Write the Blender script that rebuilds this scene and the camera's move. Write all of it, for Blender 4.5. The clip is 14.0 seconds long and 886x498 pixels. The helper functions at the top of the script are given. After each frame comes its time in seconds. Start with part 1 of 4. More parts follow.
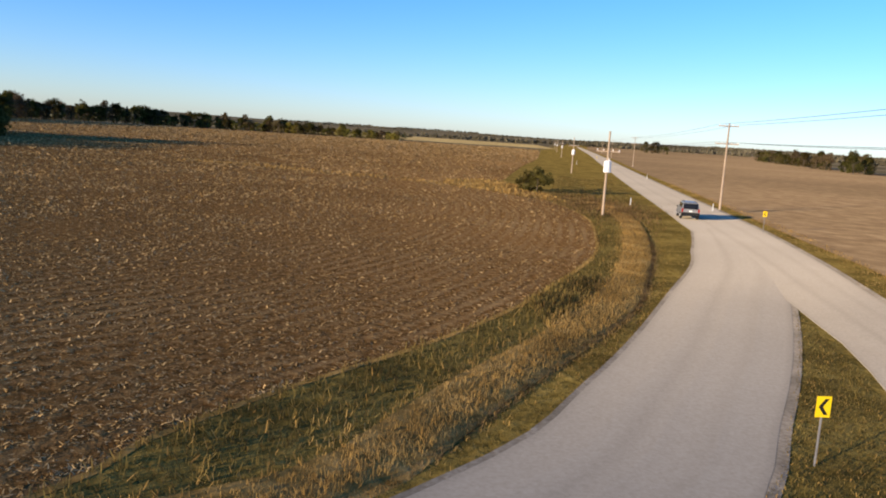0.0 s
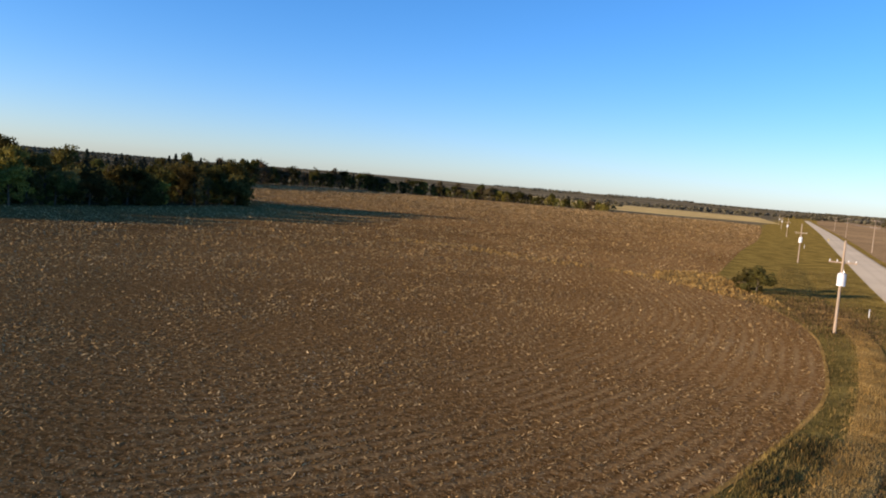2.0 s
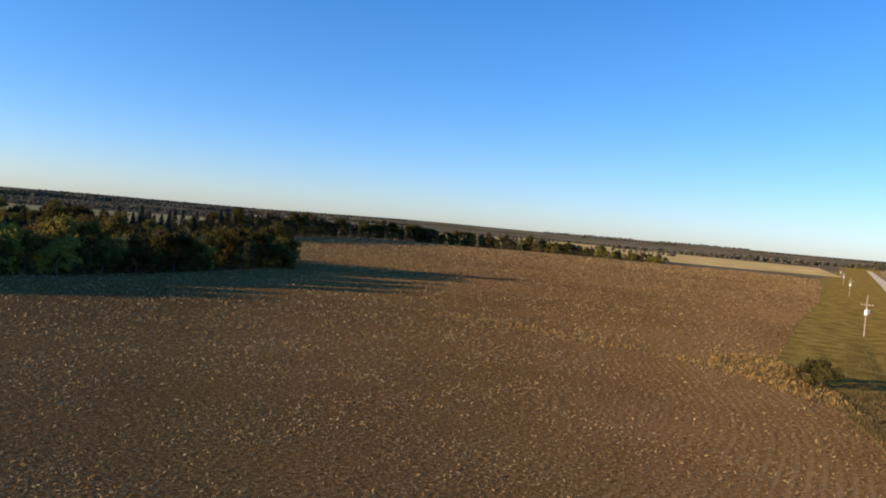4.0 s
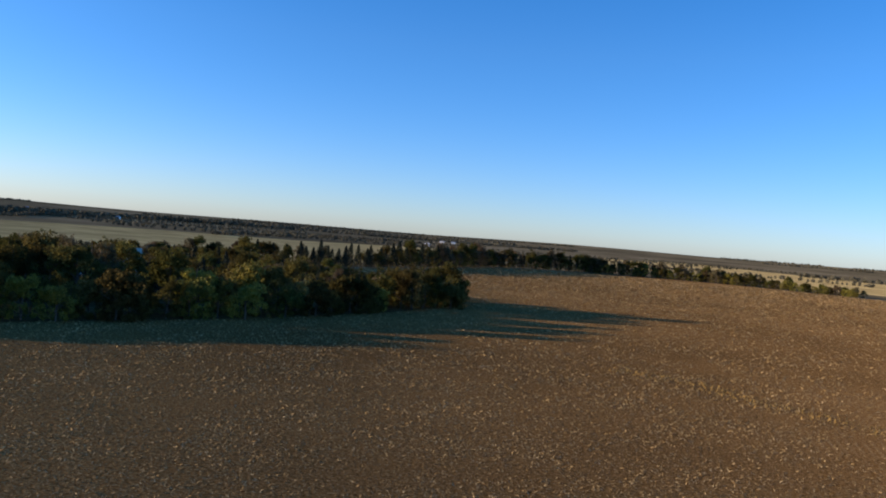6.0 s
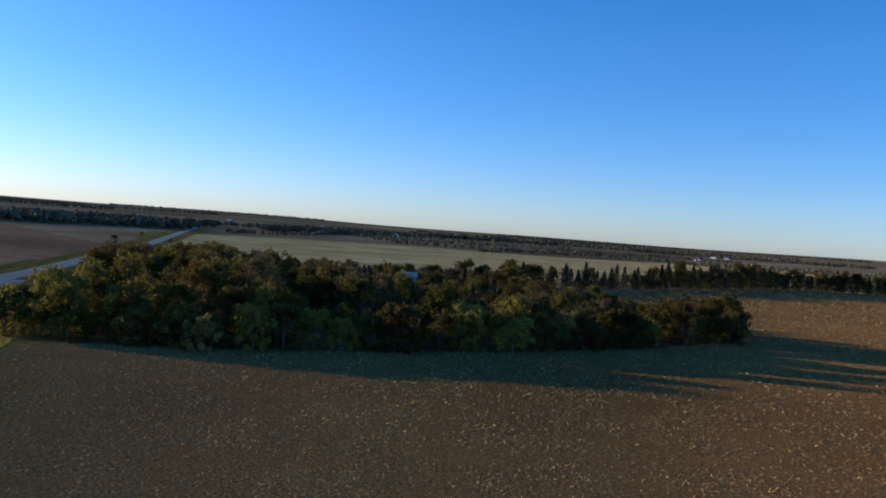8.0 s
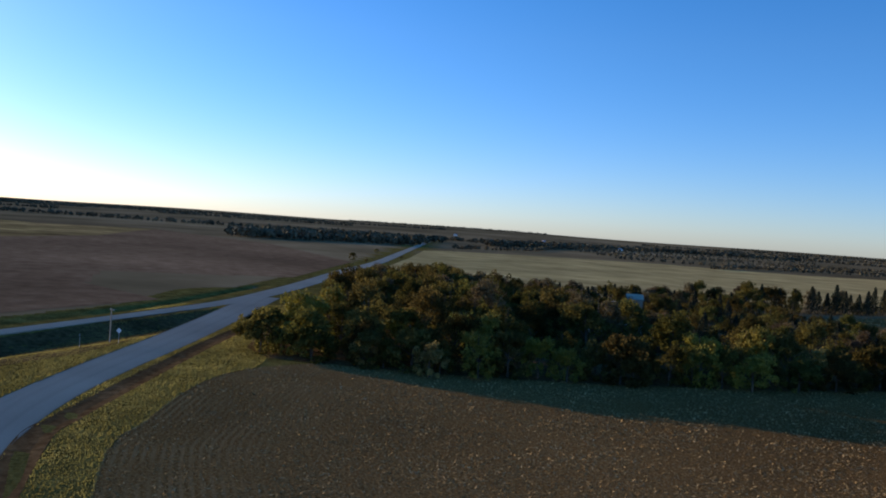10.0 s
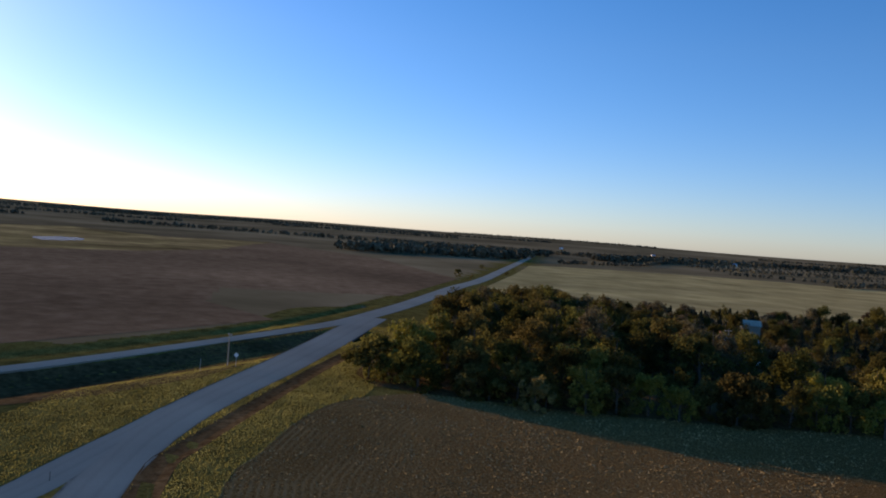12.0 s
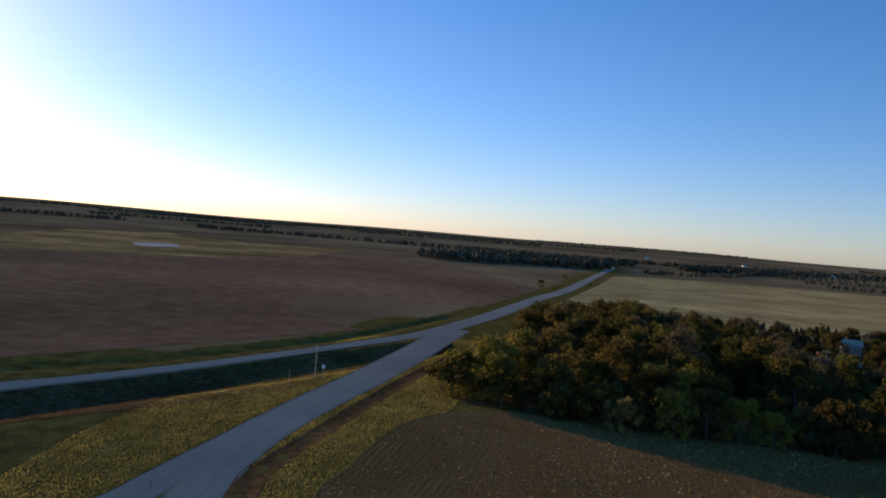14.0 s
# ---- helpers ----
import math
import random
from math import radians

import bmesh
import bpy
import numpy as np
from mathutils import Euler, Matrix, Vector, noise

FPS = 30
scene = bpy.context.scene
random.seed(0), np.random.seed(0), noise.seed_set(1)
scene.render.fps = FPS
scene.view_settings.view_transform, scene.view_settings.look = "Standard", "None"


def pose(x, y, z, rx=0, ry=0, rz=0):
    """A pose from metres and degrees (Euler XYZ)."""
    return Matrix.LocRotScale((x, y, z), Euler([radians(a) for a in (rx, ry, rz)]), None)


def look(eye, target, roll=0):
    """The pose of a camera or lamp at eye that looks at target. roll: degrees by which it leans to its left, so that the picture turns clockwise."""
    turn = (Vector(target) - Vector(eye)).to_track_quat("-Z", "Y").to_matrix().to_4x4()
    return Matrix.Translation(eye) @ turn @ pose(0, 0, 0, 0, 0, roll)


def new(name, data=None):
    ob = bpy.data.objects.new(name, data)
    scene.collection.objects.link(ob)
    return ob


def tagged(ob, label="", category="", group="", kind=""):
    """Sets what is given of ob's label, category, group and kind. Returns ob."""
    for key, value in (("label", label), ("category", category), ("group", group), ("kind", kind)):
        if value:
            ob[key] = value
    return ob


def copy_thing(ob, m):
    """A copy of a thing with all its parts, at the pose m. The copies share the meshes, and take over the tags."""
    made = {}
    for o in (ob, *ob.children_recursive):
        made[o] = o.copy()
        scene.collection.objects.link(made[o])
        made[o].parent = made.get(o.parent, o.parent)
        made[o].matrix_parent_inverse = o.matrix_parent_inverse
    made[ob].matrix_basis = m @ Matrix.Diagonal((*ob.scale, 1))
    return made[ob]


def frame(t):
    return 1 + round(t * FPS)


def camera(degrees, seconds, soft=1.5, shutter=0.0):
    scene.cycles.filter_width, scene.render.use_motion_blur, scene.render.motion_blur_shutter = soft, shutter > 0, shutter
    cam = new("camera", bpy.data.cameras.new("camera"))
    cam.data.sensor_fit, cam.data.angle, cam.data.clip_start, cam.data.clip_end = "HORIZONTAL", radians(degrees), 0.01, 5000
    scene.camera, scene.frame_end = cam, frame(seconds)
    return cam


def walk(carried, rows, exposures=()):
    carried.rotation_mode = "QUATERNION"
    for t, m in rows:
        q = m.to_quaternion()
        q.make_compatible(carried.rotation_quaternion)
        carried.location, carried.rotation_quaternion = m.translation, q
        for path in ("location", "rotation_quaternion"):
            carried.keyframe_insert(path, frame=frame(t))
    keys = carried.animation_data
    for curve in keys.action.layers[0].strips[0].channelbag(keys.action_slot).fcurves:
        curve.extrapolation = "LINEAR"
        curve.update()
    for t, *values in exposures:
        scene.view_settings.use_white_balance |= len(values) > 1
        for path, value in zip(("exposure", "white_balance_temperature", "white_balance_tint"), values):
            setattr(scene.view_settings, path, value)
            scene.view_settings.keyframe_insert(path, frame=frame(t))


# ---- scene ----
cam = camera(60.0, 14.0, 1.9)
ROWS = [
    (0, -0.00, 0.00, 6.99, -1.33, -8.46, -3.64),
    (0.5, 0.03, 0.46, 7.66, 0.67, -7.89, -3.89),
    (1, 0.03, 0.86, 8.43, 5.95, -6.52, -4.13),
    (1.5, 0.04, 1.07, 9.35, 11.59, -5.91, -4.64),
    (2, -0.10, 1.48, 10.36, 14.17, -4.78, -4.75),
    (4.5, -0.70, 6.08, 16.07, 21.07, -1.12, -4.68),
    (5, -1.50, 6.71, 16.94, 26.17, -0.83, -4.63),
    (5.5, -2.05, 7.08, 18.31, 29.82, -0.92, -4.61),
    (6, -2.61, 7.29, 19.42, 30.31, -0.87, -4.68),
    (6.5, -3.25, 7.43, 20.39, 31.30, -0.76, -4.68),
    (7, -4.25, 8.45, 21.56, 35.37, -0.92, -4.71),
    (7.5, -5.26, 9.13, 22.32, 42.52, -1.15, -4.78),
    (8, -5.99, 9.44, 23.16, 49.82, -1.36, -4.33),
    (8.5, -6.52, 9.64, 23.47, 58.04, -1.48, -4.00),
    (9, -6.84, 9.87, 24.25, 60.80, -1.48, -4.01),
    (11.5, -8.11, 9.29, 28.37, 73.95, -1.39, -4.21),
    (12, -8.11, 9.27, 29.39, 74.18, -1.26, -4.30),
    (12.5, -8.02, 8.97, 30.26, 75.43, -1.18, -4.50),
    (13, -8.05, 8.55, 30.77, 79.56, -1.34, -4.75),
    (13.5, -8.06, 8.39, 30.92, 80.24, -1.32, -4.88),
    (14, -7.97, 8.63, 31.03, 80.33, -1.20, -4.70),
]
EXPOSURES = [(0.0, 0.55, 6800, 12), (2.0, 0.5, 6800, 14), (5.0, 0.48, 6650, 14), (7.5, 0.3, 6250, 13), (9.0, 0.28, 6350, 13), (12.0, 0.17, 7300, 18), (14.0, 0.05, 7500, 20)]
walk(cam, [(t, pose(x, y, z, 90 + pitch, roll, yaw)) for t, x, y, z, yaw, pitch, roll in ROWS], EXPOSURES)

# ---- daylight: low sun in a clear sky ----
SUN_TO = Vector((-0.777, -0.610, 0.152)).normalized()
world = bpy.data.worlds.new("sky")
scene.world = world
world.use_nodes = True
wn = world.node_tree
sky = wn.nodes.new("ShaderNodeTexSky")
sky.sky_type, sky.sun_disc = "NISHITA", False
sky.sun_elevation, sky.sun_rotation = radians(14), math.atan2(SUN_TO.x, SUN_TO.y) + radians(5)
sky.altitude, sky.air_density, sky.dust_density, sky.ozone_density = 300, 1.0, 0.35, 1.5
tint = wn.nodes.new("ShaderNodeVectorMath")
tint.operation = "MULTIPLY"
up = wn.nodes.new("ShaderNodeSeparateXYZ")
wn.links.new(wn.nodes.new("ShaderNodeTexCoord").outputs["Generated"], up.inputs[0])
haze = wn.nodes.new("ShaderNodeMapRange")
haze.inputs[1].default_value, haze.inputs[2].default_value = 0.0, 0.24
wn.links.new(up.outputs[2], haze.inputs[0])
cool = wn.nodes.new("ShaderNodeMix")
cool.data_type = "RGBA"
cool.inputs[6].default_value, cool.inputs[7].default_value = (0.665, 0.845, 1.43, 1), (0.79, 0.905, 1.36, 1)
wn.links.new(haze.outputs[0], cool.inputs[0])
wn.links.new(cool.outputs[2], tint.inputs[1])
deep = wn.nodes.new("ShaderNodeHueSaturation")
deep.inputs["Hue"].default_value, deep.inputs["Saturation"].default_value = 0.493, 1.22
wn.links.new(sky.outputs[0], tint.inputs[0])
wn.links.new(tint.outputs[0], deep.inputs["Color"])
wn.links.new(deep.outputs[0], wn.nodes["Background"].inputs[0])
wn.nodes["Background"].inputs[1].default_value = 0.124
sun = new("sun", bpy.data.lights.new("sun", "SUN"))
sun.data.energy, sun.data.angle, sun.data.color = 5.0, radians(0.6), (1.0, 0.80, 0.55)
sun.matrix_world = look(SUN_TO * 300, (0, 0, 0))


# ---- materials ----
def material(name, colours, scale, rough=0.9, bump=0.0, big=0.02, big_mix=0.35, object_random=0.0, attribute="", rows=0.0,
             row_colours=None, specks=None, metal=0.0, stretch=None, bump_scale=None, island=0.0, translucent=0.0, lanes=(), clods=0.25):
    """Colours over fine noise, shifted by broad noise; optional furrow rows along a stored distance and light specks."""
    m = bpy.data.materials.new(name)
    m.use_nodes = True
    n, l = m.node_tree.nodes, m.node_tree.links
    b = n["Principled BSDF"]
    b.inputs["Roughness"].default_value, b.inputs["Metallic"].default_value = rough, metal
    b.inputs["Specular IOR Level"].default_value = 0.25 if rough < 0.9 else 0.0
    b.inputs["Diffuse Roughness"].default_value = clods if rough >= 0.8 else 0.0
    geo = n.new("ShaderNodeNewGeometry")
    co = geo.outputs["Position"]
    if object_random or stretch:
        tc = n.new("ShaderNodeTexCoord")
        co = tc.outputs["Object"]
    if stretch:
        mp = n.new("ShaderNodeMapping")
        mp.inputs["Scale"].default_value = stretch
        l.new(co, mp.inputs[0])
        co = mp.outputs[0]
    fine = n.new("ShaderNodeTexNoise")
    fine.inputs["Scale"].default_value, fine.inputs["Detail"].default_value, fine.inputs["Roughness"].default_value = scale, 6, 0.65
    l.new(co, fine.inputs["Vector"])
    ramp = n.new("ShaderNodeValToRGB")
    el = ramp.color_ramp.elements
    while len(el) < len(colours):
        el.new(0.5)
    for i, c in enumerate(colours):
        el[i].position = 0.3 + 0.4 * i / max(1, len(colours) - 1)
        el[i].color = (*c, 1)
    l.new(fine.outputs["Fac"], ramp.inputs[0])
    col = ramp.outputs[0]
    broad = n.new("ShaderNodeTexNoise")
    broad.inputs["Scale"].default_value, broad.inputs["Detail"].default_value = big, 4
    l.new(co, broad.inputs["Vector"])

    def times(colour, value, low, high):
        mr = n.new("ShaderNodeMapRange")
        mr.inputs[1].default_value, mr.inputs[2].default_value, mr.inputs[3].default_value, mr.inputs[4].default_value = 0.3, 0.7, low, high
        l.new(value, mr.inputs[0])
        mx = n.new("ShaderNodeVectorMath")
        mx.operation = "SCALE"
        l.new(colour, mx.inputs[0])
        l.new(mr.outputs[0], mx.inputs["Scale"])
        return mx.outputs[0]

    col = times(col, broad.outputs["Fac"], 1 - big_mix, 1 + big_mix)
    if attribute:
        at = n.new("ShaderNodeAttribute")
        at.attribute_name = attribute
        wob = n.new("ShaderNodeMath")
        wob.operation = "MULTIPLY_ADD"
        l.new(at.outputs["Fac"], wob.inputs[0])
        wob.inputs[1].default_value = 2 * math.pi / rows
        sc = n.new("ShaderNodeMath")
        sc.operation = "MULTIPLY"
        sc.inputs[1].default_value = 5.0
        l.new(fine.outputs["Fac"], sc.inputs[0])
        l.new(sc.outputs[0], wob.inputs[2])
        sn = n.new("ShaderNodeMath")
        sn.operation = "SINE"
        l.new(wob.outputs[0], sn.inputs[0])
        mr = n.new("ShaderNodeMapRange")
        mr.inputs[1].default_value, mr.inputs[2].default_value = -0.2, 1.0
        l.new(sn.outputs[0], mr.inputs[0])
        mix = n.new("ShaderNodeMix")
        mix.data_type = "RGBA"
        pm = n.new("ShaderNodeMath")
        pm.operation = "MULTIPLY"
        wt = n.new("ShaderNodeMapRange")
        wt.inputs[1].default_value, wt.inputs[2].default_value, wt.inputs[3].default_value, wt.inputs[4].default_value = 6.0, 30.0, 0.75, 0.0
        l.new(at.outputs["Fac"], wt.inputs[0])
        pn = n.new("ShaderNodeTexNoise")
        pn.inputs["Scale"].default_value, pn.inputs["Detail"].default_value = 0.09, 3
        l.new(geo.outputs["Position"], pn.inputs["Vector"])
        pr = n.new("ShaderNodeMapRange")
        pr.inputs[1].default_value, pr.inputs[2].default_value = 0.36, 0.62
        l.new(pn.outputs["Fac"], pr.inputs[0])
        pw = n.new("ShaderNodeMath")
        pw.operation = "MULTIPLY"
        l.new(wt.outputs[0], pw.inputs[0])
        l.new(pr.outputs[0], pw.inputs[1])
        l.new(pw.outputs[0], pm.inputs[1])
        l.new(mr.outputs[0], pm.inputs[0])
        l.new(pm.outputs[0], mix.inputs[0])
        l.new(col, mix.inputs[6])
        mix.inputs[7].default_value = (*row_colours, 1)
        col = mix.outputs[2]
    if specks:
        vor = n.new("ShaderNodeTexNoise")
        vor.inputs["Scale"].default_value, vor.inputs["Detail"].default_value, vor.inputs["Roughness"].default_value = specks[1], 3, 0.7
        l.new(co, vor.inputs["Vector"])
        mr = n.new("ShaderNodeMapRange")
        mr.inputs[1].default_value, mr.inputs[2].default_value = specks[2], specks[2] + 0.06
        l.new(vor.outputs["Fac"], mr.inputs[0])
        mix = n.new("ShaderNodeMix")
        mix.data_type = "RGBA"
        l.new(mr.outputs[0], mix.inputs[0])
        l.new(col, mix.inputs[6])
        mix.inputs[7].default_value = (*specks[0], 1)
        col = mix.outputs[2]
    if lanes:
        at = n.new("ShaderNodeAttribute")
        at.attribute_name = "across"
        lr = n.new("ShaderNodeValToRGB")
        le = lr.color_ramp.elements
        while len(le) < len(lanes):
            le.new(0.5)
        for i, (pos, v) in enumerate(lanes):
            le[i].position, le[i].color = pos, (v, v, v, 1)
        l.new(at.outputs["Fac"], lr.inputs[0])
        mx = n.new("ShaderNodeVectorMath")
        mx.operation = "MULTIPLY"
        l.new(col, mx.inputs[0])
        l.new(lr.outputs[0], mx.inputs[1])
        col = mx.outputs[0]
    if object_random:
        oi = n.new("ShaderNodeObjectInfo")
        hs = n.new("ShaderNodeHueSaturation")
        mr = n.new("ShaderNodeMapRange")
        mr.inputs[3].default_value, mr.inputs[4].default_value = 0.5 - 0.025 * object_random, 0.5 + 0.03 * object_random
        l.new(oi.outputs["Random"], mr.inputs[0])
        l.new(mr.outputs[0], hs.inputs["Hue"])
        fr = n.new("ShaderNodeMath")
        fr.operation = "FRACT"
        ml = n.new("ShaderNodeMath")
        ml.operation = "MULTIPLY"
        ml.inputs[1].default_value = 7.31
        l.new(oi.outputs["Random"], ml.inputs[0])
        l.new(ml.outputs[0], fr.inputs[0])
        mr2 = n.new("ShaderNodeMapRange")
        mr2.inputs[3].default_value, mr2.inputs[4].default_value = 1 - 0.4 * object_random, 1 + 0.4 * object_random
        l.new(fr.outputs[0], mr2.inputs[0])
        l.new(mr2.outputs[0], hs.inputs["Value"])
        l.new(col, hs.inputs["Color"])
        col = hs.outputs[0]
    if island:
        mr = n.new("ShaderNodeMapRange")
        mr.inputs[3].default_value, mr.inputs[4].default_value = 1 - island, 1 + island
        l.new(geo.outputs["Random Per Island"], mr.inputs[0])
        mx = n.new("ShaderNodeVectorMath")
        mx.operation = "SCALE"
        l.new(col, mx.inputs[0])
        l.new(mr.outputs[0], mx.inputs["Scale"])
        col = mx.outputs[0]
    l.new(col, b.inputs["Base Color"])
    if bump:
        bp = n.new("ShaderNodeBump")
        bp.inputs["Strength"].default_value, bp.inputs["Distance"].default_value = 1.0, bump
        src = fine
        if bump_scale:
            src = n.new("ShaderNodeTexNoise")
            src.inputs["Scale"].default_value, src.inputs["Detail"].default_value = bump_scale, 4
            l.new(co, src.inputs["Vector"])
        l.new(src.outputs["Fac"], bp.inputs["Height"])
        l.new(bp.outputs[0], b.inputs["Normal"])
    if translucent:
        tr = n.new("ShaderNodeBsdfTranslucent")
        l.new(col, tr.inputs[0])
        ms = n.new("ShaderNodeMixShader")
        ms.inputs[0].default_value = translucent
        l.new(b.outputs[0], ms.inputs[1])
        l.new(tr.outputs[0], ms.inputs[2])
        l.new(ms.outputs[0], n["Material Output"].inputs[0])
    return m


GRASS = material("grass", [(0.092, 0.063, 0.015), (0.17, 0.118, 0.03), (0.24, 0.168, 0.047)], 2.2, 0.95, 0.12, 0.25, 0.4, clods=0.7)
DRY_GRASS = material("dry_grass", [(0.17, 0.098, 0.026), (0.28, 0.168, 0.05), (0.38, 0.245, 0.085)], 1.6, 0.95, 0.06, 0.12, 0.35, clods=0.8)
WEEDS = material("ditch_weeds", [(0.06, 0.034, 0.014), (0.115, 0.068, 0.03), (0.17, 0.108, 0.048)], 0.8, 0.95, 0.1, 0.05, 0.35)
STUBBLE = material("stubble_soil", [(0.075, 0.035, 0.011), (0.17, 0.088, 0.029), (0.29, 0.168, 0.062)], 2.6, 0.95, 0.12, 0.013, 0.3,
                   attribute="row_distance", rows=0.95, row_colours=(0.28, 0.175, 0.075), specks=((0.42, 0.29, 0.14), 5.5, 0.6), clods=0.75)
FIELD = material("harvested_field", [(0.12, 0.08, 0.045), (0.17, 0.118, 0.066), (0.23, 0.165, 0.095)], 0.35, 0.95, 0.08, 0.008, 0.25, clods=0.95)
PLOUGHED = material("ploughed_field", [(0.13, 0.082, 0.046), (0.185, 0.12, 0.068), (0.24, 0.16, 0.095)], 0.12, 0.95, 0.1, 0.006, 0.35)
PALE = material("pale_stubble", [(0.33, 0.232, 0.09), (0.41, 0.296, 0.12), (0.49, 0.358, 0.155)], 0.05, 0.95, 0.05, 0.02, 0.3, clods=0.5)
MARSH = material("marsh_grass", [(0.17, 0.112, 0.05), (0.26, 0.182, 0.075), (0.40, 0.29, 0.11)], 0.03, 0.95, 0.05, 0.012, 0.5)
FAR_LAND = material("far_land", [(0.10, 0.082, 0.042), (0.17, 0.13, 0.07), (0.25, 0.195, 0.11)], 0.006, 0.95, 0.0, 0.0016, 0.4)
ROAD = material("worn_asphalt", [(0.31, 0.268, 0.203), (0.352, 0.306, 0.236), (0.39, 0.343, 0.268)], 9.0, 0.92, 0.0, 0.05, 0.1, lanes=((0.0, 0.85), (0.06, 0.97), (0.3, 1.0), (0.38, 0.9), (0.46, 0.98), (0.62, 1.0), (0.72, 0.93), (0.8, 1.0), (0.95, 0.96), (1.0, 0.8)), clods=0.8)
GRAVEL = material("gravel_shoulder", [(0.16, 0.13, 0.095), (0.23, 0.195, 0.145), (0.30, 0.26, 0.20)], 6.0, 0.95, 0.01, 0.4, 0.3, clods=0.8)
LEAF = material("leaves", [(0.066, 0.056, 0.017), (0.125, 0.104, 0.03), (0.20, 0.165, 0.052)], 0.7, 0.9, 0, 0.15, 0.5, object_random=0.9, translucent=0.5)
LEAF_YELLOW = material("yellow_leaves", [(0.16, 0.14, 0.022), (0.25, 0.215, 0.035), (0.33, 0.27, 0.05)], 0.7, 0.8, 0, 0.15, 0.3, object_random=0.4, translucent=0.3)
LEAF_RUST = material("rust_leaves", [(0.09, 0.062, 0.03), (0.14, 0.10, 0.045), (0.19, 0.14, 0.065)], 0.7, 0.8, 0, 0.15, 0.3, object_random=0.7, translucent=0.3)
LEAF_PALE = material("pale_dry_leaves", [(0.22, 0.155, 0.045), (0.32, 0.235, 0.075), (0.42, 0.315, 0.11)], 0.7, 0.85, 0, 0.15, 0.3, object_random=0.4, translucent=0.45)
NEEDLE = material("dark_needles", [(0.012, 0.018, 0.010), (0.022, 0.030, 0.015), (0.035, 0.045, 0.02)], 0.9, 0.85, 0, 0.15, 0.3, object_random=0.5)
BARK = material("bark", [(0.07, 0.055, 0.04), (0.12, 0.095, 0.07), (0.18, 0.15, 0.115)], 3.0, 0.95, 0.03, 0.3, 0.3)
POLE_WOOD = material("weathered_pole_wood", [(0.30, 0.22, 0.15), (0.42, 0.32, 0.23), (0.50, 0.40, 0.30)], 2.0, 0.85, 0.01, 0.3, 0.2, stretch=(6, 6, 0.5))
WHITE = material("white_paint", [(0.70, 0.69, 0.66), (0.78, 0.77, 0.74), (0.82, 0.81, 0.79)], 2.5, 0.5, 0, 0.3, 0.08)
STEEL = material("galvanised_steel", [(0.45, 0.45, 0.45), (0.55, 0.55, 0.56), (0.62, 0.62, 0.63)], 8.0, 0.45, 0, 1.0, 0.1, metal=0.85)
GALV = material("dull_post_steel", [(0.20, 0.19, 0.18), (0.26, 0.25, 0.24), (0.32, 0.31, 0.30)], 6.0, 0.6, 0, 1.0, 0.15, metal=0.4)
YELLOW = material("sign_yellow", [(0.80, 0.55, 0.01), (0.85, 0.60, 0.015), (0.88, 0.64, 0.02)], 3.0, 0.4, 0, 1.0, 0.05)
BLACK = material("black_paint", [(0.008, 0.008, 0.008), (0.014, 0.014, 0.014), (0.022, 0.022, 0.022)], 4.0, 0.5, 0, 1.0, 0.1)
WIRE = material("wire", [(0.10, 0.10, 0.10), (0.14, 0.14, 0.14), (0.18, 0.18, 0.18)], 4.0, 0.5, 0, 1.0, 0.1, metal=0.5)


# ---- building helpers ----
def mesh_of(name, verts, faces, *mats):
    me = bpy.data.meshes.new(name)
    me.from_pydata(np.asarray(verts, float).tolist(), [], faces.tolist() if isinstance(faces, np.ndarray) else [tuple(f) for f in faces])
    for m in mats:
        me.materials.append(m)
    me.update()
    return me


def thing(name, x=0, y=0, z=0, rz=0.0, **tags):
    ob = new(name)
    ob.empty_display_size = 0.3
    ob.matrix_world = pose(x, y, z, 0, 0, rz)
    return tagged(ob, **tags)


def part(name, bm, mat, parent, label=""):
    me = bpy.data.meshes.new(name)
    bm.to_mesh(me)
    bm.free()
    me.materials.append(mat)
    ob = new(name, me)
    ob.parent = parent
    return tagged(ob, label)


def child(name, me, parent, label=""):
    ob = new(name, me)
    ob.parent = parent
    return tagged(ob, label)


def box(bm, cx, cy, cz, sx, sy, sz, bevel=0.0, turn=None):
    r = bmesh.ops.create_cube(bm, size=1.0)
    vs = r["verts"]
    bmesh.ops.scale(bm, vec=(sx, sy, sz), verts=vs)
    if bevel:
        es = list({e for v in vs for e in v.link_edges})
        vs = list({v for f in bmesh.ops.bevel(bm, geom=es, offset=bevel, segments=2, affect="EDGES")["faces"] for v in f.verts} | {v for v in vs if v.is_valid})
    if turn:
        bmesh.ops.transform(bm, matrix=turn, verts=vs)
    bmesh.ops.translate(bm, vec=(cx, cy, cz), verts=vs)
    return bm


def rod(bm, a, b, ra, rb, sides=8):
    a, b = Vector(a), Vector(b)
    m = Matrix.Translation((a + b) / 2) @ (b - a).to_track_quat("Z", "Y").to_matrix().to_4x4()
    bmesh.ops.create_cone(bm, cap_ends=True, segments=sides, radius1=ra, radius2=rb, depth=(b - a).length, matrix=m)
    return bm


